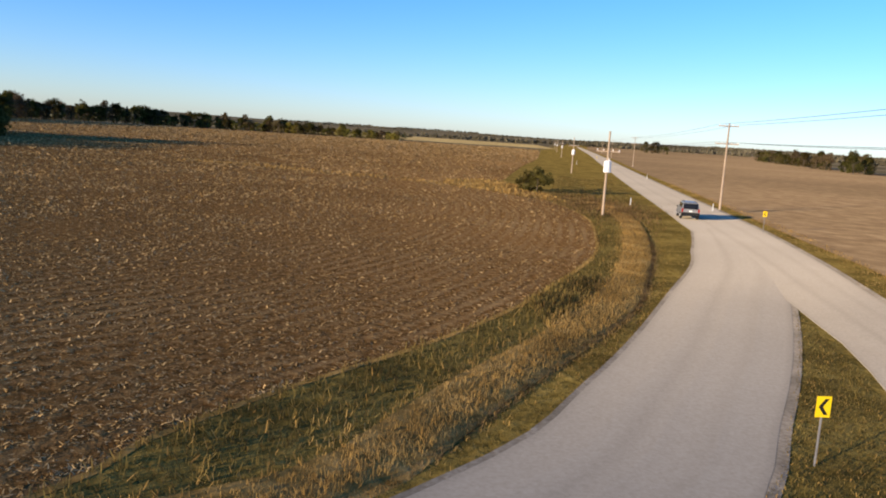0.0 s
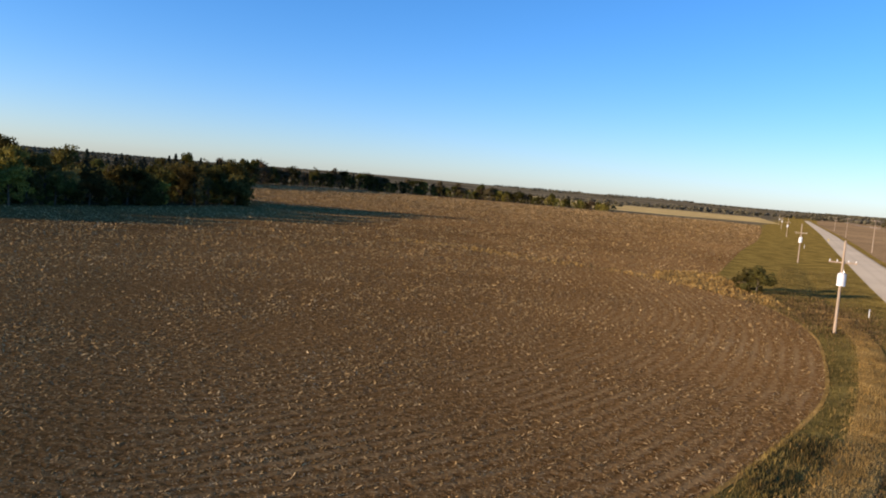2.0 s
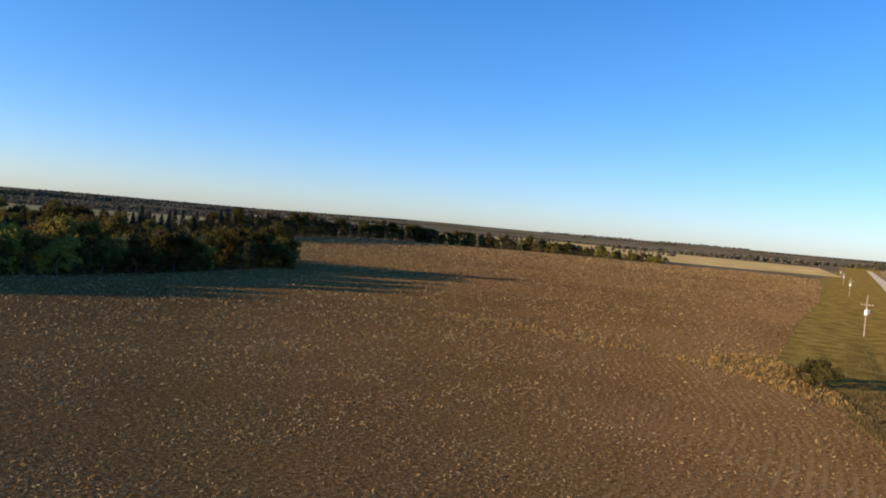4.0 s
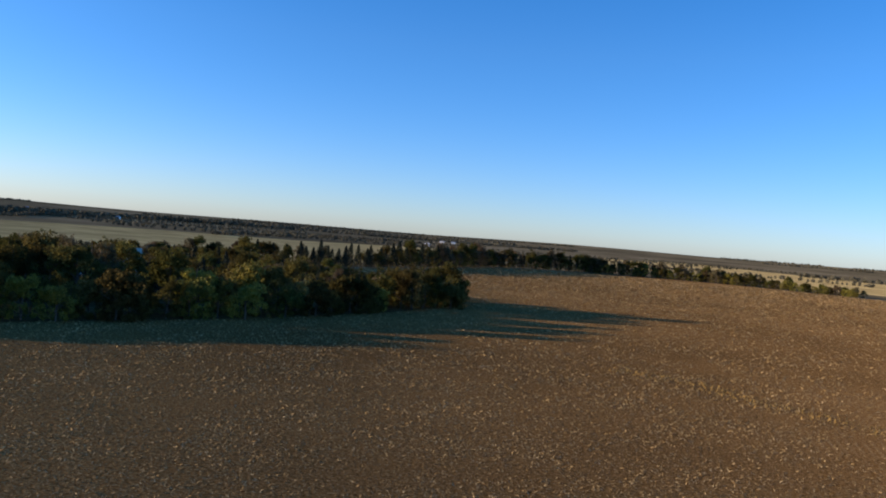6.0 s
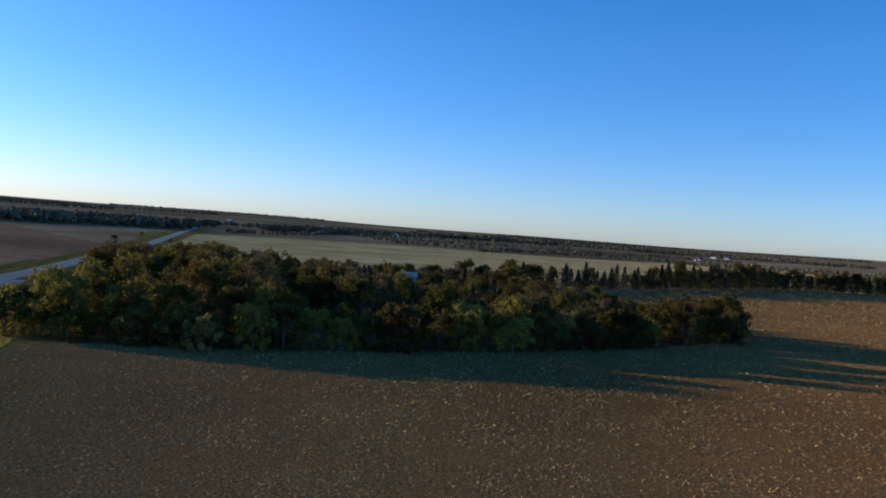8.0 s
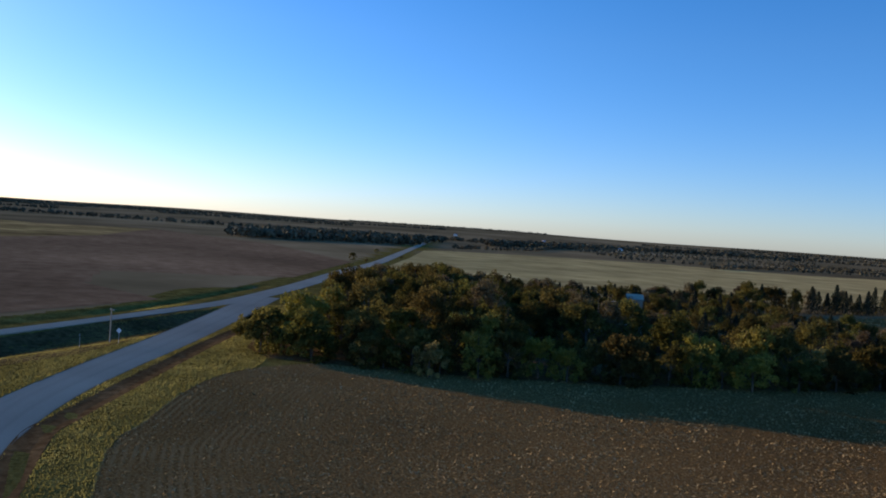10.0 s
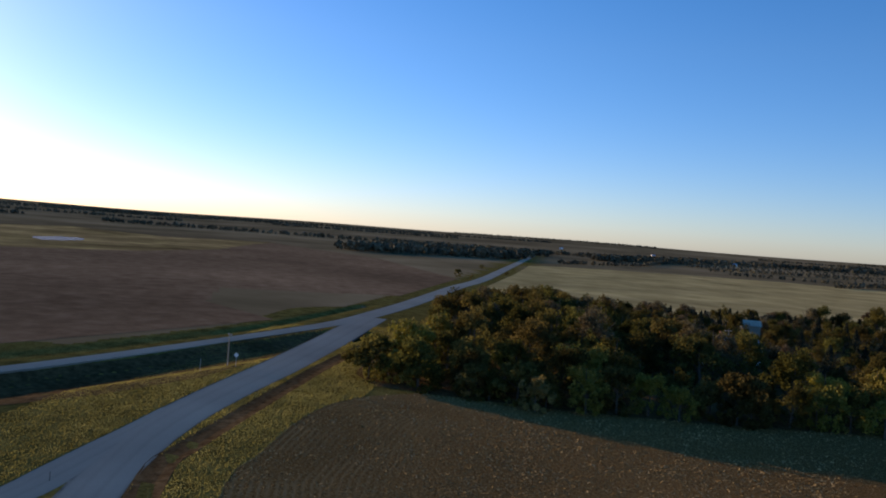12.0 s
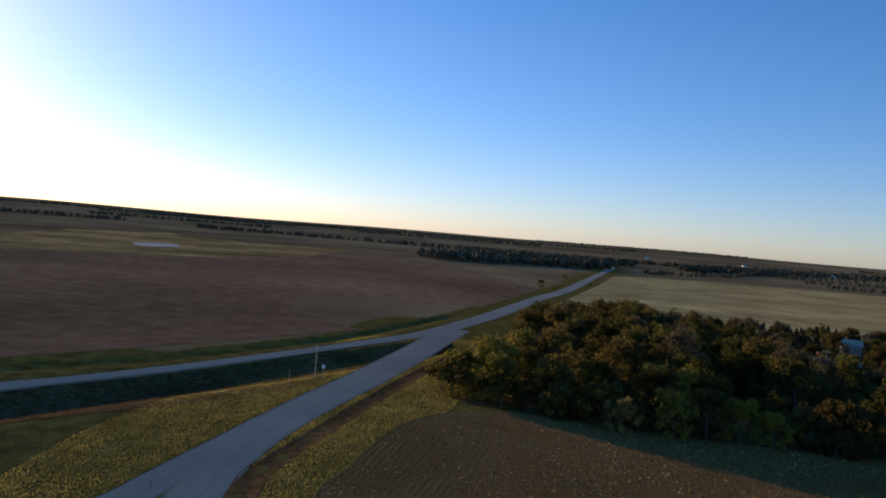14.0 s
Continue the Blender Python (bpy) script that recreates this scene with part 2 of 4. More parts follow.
def spline(points, step=3.0):
    """A smooth line through points, about one vertex every step metres."""
    p = np.array([points[0]] + list(points) + [points[-1]], float)
    out = []
    for i in range(1, len(p) - 2):
        k = max(2, int(np.linalg.norm(p[i + 1] - p[i]) / step))
        for s in np.linspace(0, 1, k, endpoint=False):
            a, b, c, d = p[i - 1], p[i], p[i + 1], p[i + 2]
            out.append(0.5 * (2 * b + (c - a) * s + (2 * a - 5 * b + 4 * c - d) * s * s + (3 * b - a - 3 * c + d) * s ** 3))
    out.append(p[-2])
    return np.array(out)


def line_distance(px, py, line):
    """Distance of points to a polyline."""
    best = np.full(np.shape(px), 1e9)
    if np.size(px) > 40000:
        line = np.vstack([line[:-1:3], line[-1:]])
    for a, b in zip(line[:-1], line[1:]):
        d = b - a
        s = np.clip(((px - a[0]) * d[0] + (py - a[1]) * d[1]) / max(1e-9, d @ d), 0, 1)
        best = np.minimum(best, np.hypot(px - a[0] - s * d[0], py - a[1] - s * d[1]))
    return best


def inside(px, py, poly):
    c = np.zeros(np.shape(px), bool)
    for (x1, y1), (x2, y2) in zip(poly, np.roll(poly, -1, axis=0)):
        hit = ((y1 > py) != (y2 > py)) & (px < (x2 - x1) * (py - y1) / ((y2 - y1) if y2 != y1 else 1e-9) + x1)
        c ^= hit
    return c


# ---- plan: lines of the roads, ditches and fields ----
CURVE = spline([(-252, 57), (-222, 45), (-200, 36.4), (-166, 22.4), (-140, 10.9), (-120, 3.2), (-103, -0.6), (-80, -3.4), (-45, -5), (-18, -1), (-4, 7), (4, 14.5), (7.6, 20.5), (11, 27), (15.2, 36), (20.6, 48), (25.4, 64), (29.3, 80)], 1.5)
STRAIGHT_E = spline([(-147, -36), (-115, -66), (-80, -72), (-30, -42), (-2, -12), (12, 10), (17.8, 24), (19.6, 31), (21.6, 40), (24.3, 51), (28.6, 72), (33.6, 98), (42.5, 146), (60, 237), (80, 340), (115, 520), (205, 1000), (420, 2150)], 3.0)
STRAIGHT_W = spline([(-147, -36), (-158, -24), (-176, -7), (-205, 18), (-235, 42.5), (-262, 59), (-311, 85), (-405, 131), (-497, 179), (-745, 294), (-1570, 676), (-2900, 1290)], 4.0)
SPUR = spline([(-128, 4.6), (-117, 0.6), (-109, -2.6), (-100, -6), (-92, -9.2), (-80, -17), (-74, -32), (-74, -66)], 2.0)
DITCH = spline([(-205, 50), (-168, 31.8), (-148, 23), (-132, 16.2), (-116, 9.6), (-108, 6.4), (-98, 3.6), (-60, 1.6), (-25, 4), (-8, 9), (-1, 14), (1, 17), (3.2, 21), (6, 26), (9.8, 33), (13, 42), (17, 55), (21.5, 76), (24, 106), (30, 146), (44, 225), (64, 330)], 2.0)
DITCH_WEST = spline([(-290, 62), (-275, 53), (-248, 37), (-226, 23.5), (-200, 2.5), (-176, -20), (-160, -41), (-135, -74)], 3.0)
HOLLOW = spline([(-214, 43), (-180, 13), (-158, -8), (-138, -29), (-112, -52)], 3.0)
DRY_LINE = spline([(-8, 10.5), (-2, 14), (0, 17), (2, 21), (5, 26), (8.6, 33), (12, 42), (15.8, 55), (19.8, 72), (21.5, 90)], 2.0)
FIELD_EDGE = [(-141, 43), (-139, 36), (-134, 29), (-123, 22), (-105, 15), (-94, 11), (-60, 9), (-25, 9.5), (-12, 11.5), (-7, 13), (-5.8, 16), (-4, 19), (-2.6, 21), (1, 26), (4.4, 32), (8, 40), (11.7, 50), (14.6, 64), (15.9, 74), (15.6, 86), (12.9, 102), (11.2, 111), (12.3, 123), (17, 150), (28, 215), (44, 300), (72, 480), (88, 600)]
EDGE_LINE = spline(FIELD_EDGE, 2.0)


def ground_height(x, y):
    d = line_distance(x, y, DITCH)
    h = -0.13 * np.exp(-(d / 0.9) ** 2)
    h += -0.7 * np.exp(-(line_distance(x, y, DITCH_WEST) / 2.6) ** 2)
    h += -1.8 * np.exp(-(line_distance(x, y, HOLLOW) / 7.5) ** 4)
    return h + far_rise(x, y)


def far_rise(x, y):
    r = np.hypot(x, y)
    return np.clip((r - 1500) / 3000, 0, 1) ** 1.3 * (32 + 4 * np.sin(np.arctan2(y, x) * 7 + 1) + 3 * np.sin(np.arctan2(y, x) * 17))


def axis(spans, grow, far):
    """Grid lines: spans of (from, to, step), then ever wider steps out to far on both sides."""
    out = [v for lo, hi, step in spans for v in np.arange(lo, hi, step)]
    s, v = spans[-1][2], out[-1]
    while v < far:
        s *= grow
        v += s
        out.append(v)
    s, v = spans[0][2], out[0]
    while v > -far:
        s *= grow
        v -= s
        out.insert(0, v)
    return np.array(out)


def grid_mesh(name, xs, ys, zf, keep=None, mats=()):
    gx, gy = np.meshgrid(xs, ys)
    gz = zf(gx, gy)
    w = len(xs)
    verts = np.stack([gx.ravel(), gy.ravel(), gz.ravel()], 1)
    idx = np.arange(len(verts)).reshape(gx.shape)
    q = np.stack([idx[:-1, :-1], idx[:-1, 1:], idx[1:, 1:], idx[1:, :-1]], -1).reshape(-1, 4)
    return verts, q


vs, fs = grid_mesh("ground", axis([(-290, -12, 2.0), (-12, 30, 0.55), (30, 60, 1.5)], 1.09, 4700), axis([(-80, 8, 2.0), (8, 90, 0.6), (90, 130, 1.4)], 1.09, 4700), ground_height)
ground = tagged(new("ground", mesh_of("ground", vs, fs, GRASS, FAR_LAND)), "rolling farmland with mown grass verges and ditches", "ground", kind="structure")
cx, cy = vs[fs].mean(1)[:, 0], vs[fs].mean(1)[:, 1]
far_face = (line_distance(cx, cy, CURVE) > 30) & (line_distance(cx, cy, STRAIGHT_E) > 40) & (line_distance(cx, cy, STRAIGHT_W) > 16)
ground.data.polygons.foreach_set("material_index", far_face.astype(np.int32))
ground.data.polygons.foreach_set("use_smooth", np.ones(len(fs), bool))


def ribbon(line, left, right, z, crown=0.0, across=4, lie=False):
    """A band along a line, from left to right of it; its edges turn down."""
    t = np.gradient(line, axis=0)
    t /= np.linalg.norm(t, axis=1)[:, None]
    nrm = np.stack([-t[:, 1], t[:, 0]], 1)
    left, right = np.broadcast_to(left, len(line)), np.broadcast_to(right, len(line))
    cols = []
    for k in range(across + 1):
        s = k / across
        off = left * (1 - s) - right * s
        p = line + nrm * off[:, None]
        cols.append(np.column_stack([p, np.full(len(line), z + crown * 4 * s * (1 - s))]))
    if lie:
        for c in cols:
            c[:, 2] = z + ground_height(c[:, 0], c[:, 1])
    lo, hi = cols[0].copy(), cols[-1].copy()
    lo[:, 2] -= 0.4
    hi[:, 2] -= 0.4
    cols = [lo] + cols + [hi]
    w = len(cols)
    verts = np.stack(cols, 1).reshape(-1, 3)
    idx = np.arange(len(verts)).reshape(len(line), w)
    q = np.stack([idx[:-1, :-1], idx[:-1, 1:], idx[1:, 1:], idx[1:, :-1]], -1).reshape(-1, 4)
    return verts, q[:, ::-1]


def band(name, line, left, right, z, mat, label, category, crown=0.0, across=4, lie=False):
    v, q = ribbon(line, left, right, z, crown, across, lie)
    me = mesh_of(name, v, q, mat)
    at = me.attributes.new("across", "FLOAT", "POINT")
    row = np.clip((np.arange(across + 3) - 1) / across, 0, 1)
    at.data.foreach_set("value", np.tile(row, len(line)).astype(np.float32))
    return tagged(new(name, me), label, category, kind="structure")


wide = np.interp(CURVE[:, 0], [-250, -217, -168, -117, -100, -50, 0, 8, 13, 16, 22, 28], [4.6, 4.6, 4.4, 3.8, 3.0, 2.7, 2.6, 2.6, 2.7, 2.7, 2.8, 1.5])
wide_e = np.interp(STRAIGHT_E[:, 1], [-40, 20, 35, 70, 90], [2.6, 2.4, 2.5, 3.6, 3.6])
wide_w = np.interp(-STRAIGHT_W[:, 0], [147, 200, 235, 270, 320], [2.3, 2.5, 3.2, 4.0, 4.2])
band("road_curve", CURVE, wide, wide, 0.020, ROAD, "sun-bleached grey asphalt side road in a long curve", "road", 0.05)
band("road_main_east", STRAIGHT_E, wide_e, wide_e, 0.026, ROAD, "straight pale grey country road without markings", "road", 0.05)
band("road_main_west", STRAIGHT_W, wide_w, wide_w, 0.032, ROAD, "straight grey country road running to the horizon", "road", 0.05)
band("road_spur", SPUR, 2.2, 3.0, 0.014, ROAD, "short grey asphalt link between two roads", "road", 0.03)
band("shoulder_east", STRAIGHT_E, -wide_e + 0.2, wide_e + 0.45, 0.023, GRAVEL, "narrow gravel shoulder beside the country road", "shoulder")
band("shoulder_curve", CURVE, wide + 0.2, -wide + 0.2, 0.017, GRAVEL, "narrow gravel edge of the curved road", "shoulder")
band("shoulder_curve_inner", CURVE, -wide + 0.2, wide + 0.3, 0.016, GRAVEL, "narrow gravel edge of the curved road", "shoulder")
band("verge_dry_grass", DRY_LINE, 0.95, 1.0, 0.03, DRY_GRASS, "strip of dry straw-coloured grass beside the ditch", "grass", 0, 4, True)
band("ditch_bottom_weeds", DITCH[(DITCH[:, 0] < -70) & (DITCH[:, 0] > -200)], 1.7, 2.0, 0.03, WEEDS, "brown weeds in the ditch beside the curve", "grass", 0, 3, True)
fringe = EDGE_LINE[(EDGE_LINE[:, 1] < 140) & (EDGE_LINE[:, 0] > -120)]
band("field_fringe", fringe, 0.05, 0.2, 0.016, DRY_GRASS, "pale dry fringe along the ploughed edge", "grass", 0, 2)


def field(name, poly, z, mat, label, step, rows_from=None):
    """A field as a grid cut to its outline."""
    bm = bmesh.new()
    f = bm.faces.new([bm.verts.new((x, y, z)) for x, y in poly])
    bmesh.ops.triangulate(bm, faces=[f])
    me = bpy.data.meshes.new(name)
    lo, hi = np.min(poly, axis=0), np.max(poly, axis=0)
    for ax in (0, 1):
        for v in np.arange(lo[ax] + step, hi[ax], step):
            co, no = [0, 0, 0], [0, 0, 0]
            co[ax], no[ax] = v, 1
            bmesh.ops.bisect_plane(bm, geom=bm.verts[:] + bm.edges[:] + bm.faces[:], plane_co=co, plane_no=no)
    bm.to_mesh(me)
    bm.free()
    me.materials.append(mat)
    if me.polygons[0].normal.z < 0:
        me.flip_normals()
    c = np.empty(len(me.vertices) * 3)
    me.vertices.foreach_get("co", c)
    c = c.reshape(-1, 3)
    c[:, 2] = z + np.where(line_distance(c[:, 0], c[:, 1], EDGE_LINE) < 9, 0, ground_height(c[:, 0], c[:, 1]))
    me.vertices.foreach_set("co", c.ravel())
    if rows_from is not None:
        c = np.empty(len(me.vertices) * 3)
        me.vertices.foreach_get("co", c)
        c = c.reshape(-1, 3)
        at = me.attributes.new("row_distance", "FLOAT", "POINT")
        at.data.foreach_set("value", line_distance(c[:, 0], c[:, 1], rows_from).astype(np.float32))
    return tagged(new(name, me), label, "field", kind="structure")


NEAR_FIELD = [tuple(p) for p in spline(FIELD_EDGE, 4.0)] + [(60, 640), (-20, 640), (-95, 660), (-160, 655), (-215, 620), (-256, 540), (-250, 395), (-225, 260), (-150, 200), (-128, 160), (-132, 110), (-146, 60)]
field("field_stubble", NEAR_FIELD, 0.012, STUBBLE, "brown harvested corn field with pale stubble rows", 8.0, EDGE_LINE)
EAST_EDGE = [(25, 28), (30, 50), (34.6, 74), (40, 100), (49.6, 150), (66, 237), (87, 340), (122, 520), (212, 1000)]
field("field_east", EAST_EDGE + [(400, 1900), (900, 1700), (560, 1250), (360, 760), (290, 520), (250, 300), (150, 20), (60, -10)], 0.05, FIELD, "tan harvested field beside the road", 60.0)
field("field_west", [(-132, -92), (-172, -44), (-196, -18), (-235, 22), (-290, 62), (-480, 155), (-720, 150), (-1000, 60), (-900, -300), (-500, -420), (-250, -330)], 0.05, PLOUGHED, "dark brown ploughed field", 60.0)
field("field_pale", [(-345, 116), (-310, 155), (-292, 220), (-276, 300), (-278, 420), (-292, 540), (-310, 600), (-390, 700), (-420, 1000), (-520, 1300), (-640, 1250), (-665, 760), (-775, 649), (-800, 560), (-812, 430), (-800, 350), (-775, 325), (-590, 238)], 0.06, PALE, "pale straw-coloured harvested field", 60.0)
field("field_far_pale", [(-330, 960), (-200, 900), (-90, 800), (40, 740), (130, 760), (190, 1300), (-420, 2000), (-560, 1500)], 0.06, PALE, "pale straw-coloured harvested field", 100.0)
field("field_marsh", [(-520, -190), (-551, -103), (-590, -48), (-700, 5), (-889, 41), (-1010, 72), (-943, -57), (-1128, -186), (-960, -270), (-700, -250)], 0.09, MARSH, "yellow marsh grass strip in the fields", 40.0)
field("grove_floor", [(-158, 36), (-147, 38), (-139, 50), (-130, 66), (-120, 92), (-112, 125), (-107, 165), (-110, 204), (-118, 221), (-150, 222), (-245, 250), (-275, 200), (-290, 130), (-262, 92), (-220, 62), (-185, 44)], 0.09, WEEDS, "dark leaf litter under the farm grove", 12.0)
field("hollow_weeds", [(-147, -34), (-158, -20), (-174, -4), (-203, 20), (-224, 38), (-208, 34), (-171, 18), (-152, 7), (-137, -8), (-124, -28), (-100, -58), (-118, -62)], 0.05, WEEDS, "dark brown weeds in a roadside hollow", 3.0)


# ---- trees ----
def tube(points, radii, sides=6):
    verts, faces = [], []
    for (p, r) in zip(points, radii):
        for k in range(sides):
            a = 2 * math.pi * k / sides
            verts.append((p[0] + r * math.cos(a), p[1] + r * math.sin(a), p[2]))
    for i in range(len(points) - 1):
        for k in range(sides):
            a, b = i * sides + k, i * sides + (k + 1) % sides
            faces.append((a, b, b + sides, a + sides))
    return verts, faces


def tree_meshes(seed, h, w, conifer=False, clumps=86, leaves=46, leaf=0.52, low=0.08):
    """Trunk with limbs, and a crown of leaf sprays, for a tree h high and w wide."""
    rng = np.random.default_rng(seed)
    tv, tf = [], []

    def add(pts, rad):
        v, f = tube(pts, rad)
        o = len(tv)
        tv.extend(v)
        tf.extend([tuple(i + o for i in q) for q in f])

    lean = rng.normal(0, 0.03, 2) * h
    add([(0, 0, -0.3), (lean[0] * .2, lean[1] * .2, h * .25), (lean[0] * .6, lean[1] * .6, h * .55), (lean[0], lean[1], h * .9)], [h * .024, h * .019, h * .012, h * .003])
    centres = []
    if conifer:
        for k in range(clumps):
            z = h * (0.06 + 0.92 * (k / clumps) ** 0.9)
            r = w / 2 * (1 - z / h) ** 0.85 * rng.uniform(0.55, 1.0)
            a = k * 2.4
            centres.append((r * math.cos(a), r * math.sin(a), z, 0.34 * w * (1.1 - z / h)))
    else:
        for k in range(7):
            a = k * 2.4 + rng.uniform(-.4, .4)
            z0 = h * rng.uniform(.22, .5)
            z1 = z0 + h * rng.uniform(.15, .35)
            r = w * rng.uniform(.25, .42)
            add([(lean[0] * .4, lean[1] * .4, z0), (r * .5 * math.cos(a), r * .5 * math.sin(a), (z0 + z1) / 2 + h * .02), (r * math.cos(a), r * math.sin(a), z1)], [h * .009, h * .006, h * .002])
        lobes = [(rng.uniform(-.28, .28) * w, rng.uniform(-.28, .28) * w, h * rng.uniform(.45, .8), rng.uniform(.2, .34) * w) for _ in range(6)]
        for k in range(clumps):
            if k % 3 == 0:
                a, u = rng.uniform(0, 2 * math.pi), rng.uniform(low, 0.6)
                r = w * .5 * (0.75 + 0.25 * rng.random()) * math.sqrt(max(.05, 1 - ((u - .5) / .6) ** 2))
                centres.append((r * math.cos(a), r * math.sin(a), h * u, rng.uniform(.07, .14) * w))
            else:
                lx, ly, lz, lr = lobes[k % 6]
                d = rng.normal(0, 1, 3)
                d /= np.linalg.norm(d)
                d *= lr * rng.uniform(.6, 1.05)
                centres.append((lx + d[0], ly + d[1], min(h * .97, lz + abs(d[2]) * 1.05 - .1 * lr), rng.uniform(.07, .15) * w))
    c = np.array(centres)
    n = len(c) * leaves
    pick = np.repeat(np.arange(len(c)), leaves)
    d = rng.normal(0, 1, (n, 3))
    d /= np.linalg.norm(d, axis=1)[:, None]
    p = c[pick, :3] + d * (c[pick, 3] * rng.uniform(.35, 1.0, n) ** .6)[:, None]
    p[:, 2] = np.maximum(p[:, 2], 0.15)
    u = rng.normal(0, 1, (n, 3))
    u /= np.linalg.norm(u, axis=1)[:, None]
    v = np.cross(u, d + rng.normal(0, .4, (n, 3)))
    v /= np.linalg.norm(v, axis=1)[:, None]
    s = (leaf * rng.uniform(.5, 1.2, n))[:, None]
    quad = np.stack([p - u * s * .5, p + v * s * .32, p + u * s * .5, p - v * s * .32], 1).reshape(-1, 3)
    return (tv, tf), (quad, np.arange(4 * n).reshape(-1, 4))


def tree_kind(name, seed, h, w, leafmat, label, **kw):
    (tv, tf), (cv, cf) = tree_meshes(seed, h, w, **kw)
    ob = thing(name, 0, 0, -50, label=label, category="tree")
    child("trunk", mesh_of("trunk", tv, tf, BARK), ob)
    child("crown", mesh_of("crown", cv, cf, leafmat), ob)
    return ob


KINDS = {
    "broad": [tree_kind("broadleaf_tree", 1 + i, 11.5, 8.5, LEAF, "olive-green broadleaf tree with a dense uneven crown") for i in range(3)],
    "rust": [tree_kind("oak_tree", 11 + i, 13.5, 9.0, LEAF_RUST, "rust-brown autumn tree with a thinning crown") for i in range(2)],
    "yellow": [tree_kind("maple_tree", 21 + i, 9.5, 8.0, LEAF_YELLOW, "yellowing autumn tree with a rounded crown") for i in range(2)],
    "shrub": [tree_kind("shrub", 31 + i, 6.0, 6.5, LEAF, "dark green dense shrub at the edge of the grove", low=0.05, clumps=52) for i in range(2)],
    "pale": [tree_kind("shrub", 41, 6.2, 5.6, LEAF_PALE, "pale straw-coloured dry shrub", low=0.05, clumps=46)],
    "conifer": [tree_kind("conifer", 51 + i, 10.5, 4.6, NEEDLE, "dark green pointed conifer", conifer=True, clumps=60, leaves=26) for i in range(2)],
}
used = set()


def plant(kind, x, y, size, rng, group):
    src = KINDS[kind][rng.integers(len(KINDS[kind]))]
    m = pose(x, y, 0, 0, 0, rng.uniform(0, 360))
    s = size * np.array([rng.uniform(.9, 1.12), rng.uniform(.9, 1.12), rng.uniform(.88, 1.1)])
    if src not in used:
        used.add(src)
        ob = src
        ob.matrix_basis = m
    else:
        ob = copy_thing(src, m)
    ob.scale = tuple(s)
    return tagged(ob, group=group)


rng = np.random.default_rng(7)
GROVE = "trees of the farm grove"
FRONT = spline([(-168, 47), (-158, 43.5), (-149, 42.5), (-140, 50), (-131, 66), (-121, 92), (-113, 125), (-109, 165), (-109, 196), (-114, 208)], 4.5)
GROVE_AREA = np.array([(-160, 46), (-149, 44), (-140, 50), (-131, 66), (-121, 92), (-113, 125), (-109, 165), (-109, 198), (-120, 212), (-165, 216), (-215, 228), (-250, 240), (-270, 195), (-285, 130), (-258, 92), (-226, 73), (-190, 58)])
for x, y in FRONT:
    kind = rng.choice(["shrub", "shrub", "shrub", "broad", "yellow"])
    plant(kind, x + rng.normal(0, 1.8), y + rng.normal(0, 1.8), rng.uniform(.8, 1.45) if kind == "shrub" else rng.uniform(.6, .95), rng, GROVE)
spots = []
for x in np.arange(-290, -104, 7.2):
    for y in np.arange(40, 245, 7.2):
        px, py = x + rng.uniform(-2.4, 2.4), y + rng.uniform(-2.4, 2.4)
        if inside(np.array(px), np.array(py), GROVE_AREA) and math.hypot(px + 185, (py - 140) * 0.75) > 18:
            spots.append((px, py))
for px, py in spots:
    d = float(line_distance(np.array(px), np.array(py), FRONT))
    low = 0.6 if line_distance(np.array(px), np.array(py), np.array([(-185.0, 142.0), (-128.0, 98.0)])) < 12 else 1.0
    if d < 15:
        plant(rng.choice(["broad", "broad", "broad", "yellow", "shrub", "pale"]), px, py, rng.uniform(.9, 1.22) * low, rng, GROVE)
    elif d < 27:
        if rng.random() < 0.5:
            plant(rng.choice(["shrub", "shrub", "broad", "rust"]), px, py, rng.uniform(.6, .8) * low, rng, GROVE)
    elif py < 122:
        plant(rng.choice(["rust", "broad", "broad", "broad", "broad", "broad"]), px, py, rng.uniform(.9, 1.2), rng, GROVE)
    elif rng.random() < 0.75:
        plant(rng.choice(["broad", "conifer", "rust", "shrub", "broad"]), px, py, rng.uniform(.62, .85), rng, GROVE)
plant("pale", -128.5, 62, 1.0, rng, GROVE)
plant("yellow", -147, 77, 1.15, rng, GROVE)
plant("broad", -113, 199, 1.05, rng, GROVE)
plant("shrub", -118, 216, 0.95, rng, GROVE)
for x, y in spline([(-288, 128), (-280, 160), (-265, 195), (-250, 230), (-247, 300), (-250, 395), (-258, 470), (-262, 540), (-240, 590), (-218, 622)], 4.2):
    plant(rng.choice(["conifer", "conifer", "broad"] if y < 420 else ["conifer", "broad", "broad", "rust"]), x + rng.normal(0, .9), y + rng.normal(0, .9), rng.uniform(.75, 1.1) * (0.8 if y < 250 else 1.3 if y > 370 else 1.1), rng, "trees of the field hedgerow")
for x, y in spline([(-256, 230), (-254, 300), (-257, 395), (-266, 470), (-269, 540), (-246, 600), (-222, 630)], 7.0):
    plant(rng.choice(["broad", "rust", "shrub"]), x + rng.normal(0, 1.2), y + rng.normal(0, 1.2), rng.uniform(.8, 1.02), rng, "trees of the field hedgerow")
for x, y in spline([(-218, 624), (-160, 659), (-95, 664), (-20, 645)], 3.0):
    far_end = np.interp(x, [-218, -110, -20], [1.3, 1.05, 0.7])
    plant(rng.choice(["broad", "broad", "rust", "yellow", "broad"]), x + rng.normal(0, 2), y + rng.normal(0, 2), rng.uniform(.7, 1.05) * far_end, rng, "trees of the field hedgerow")
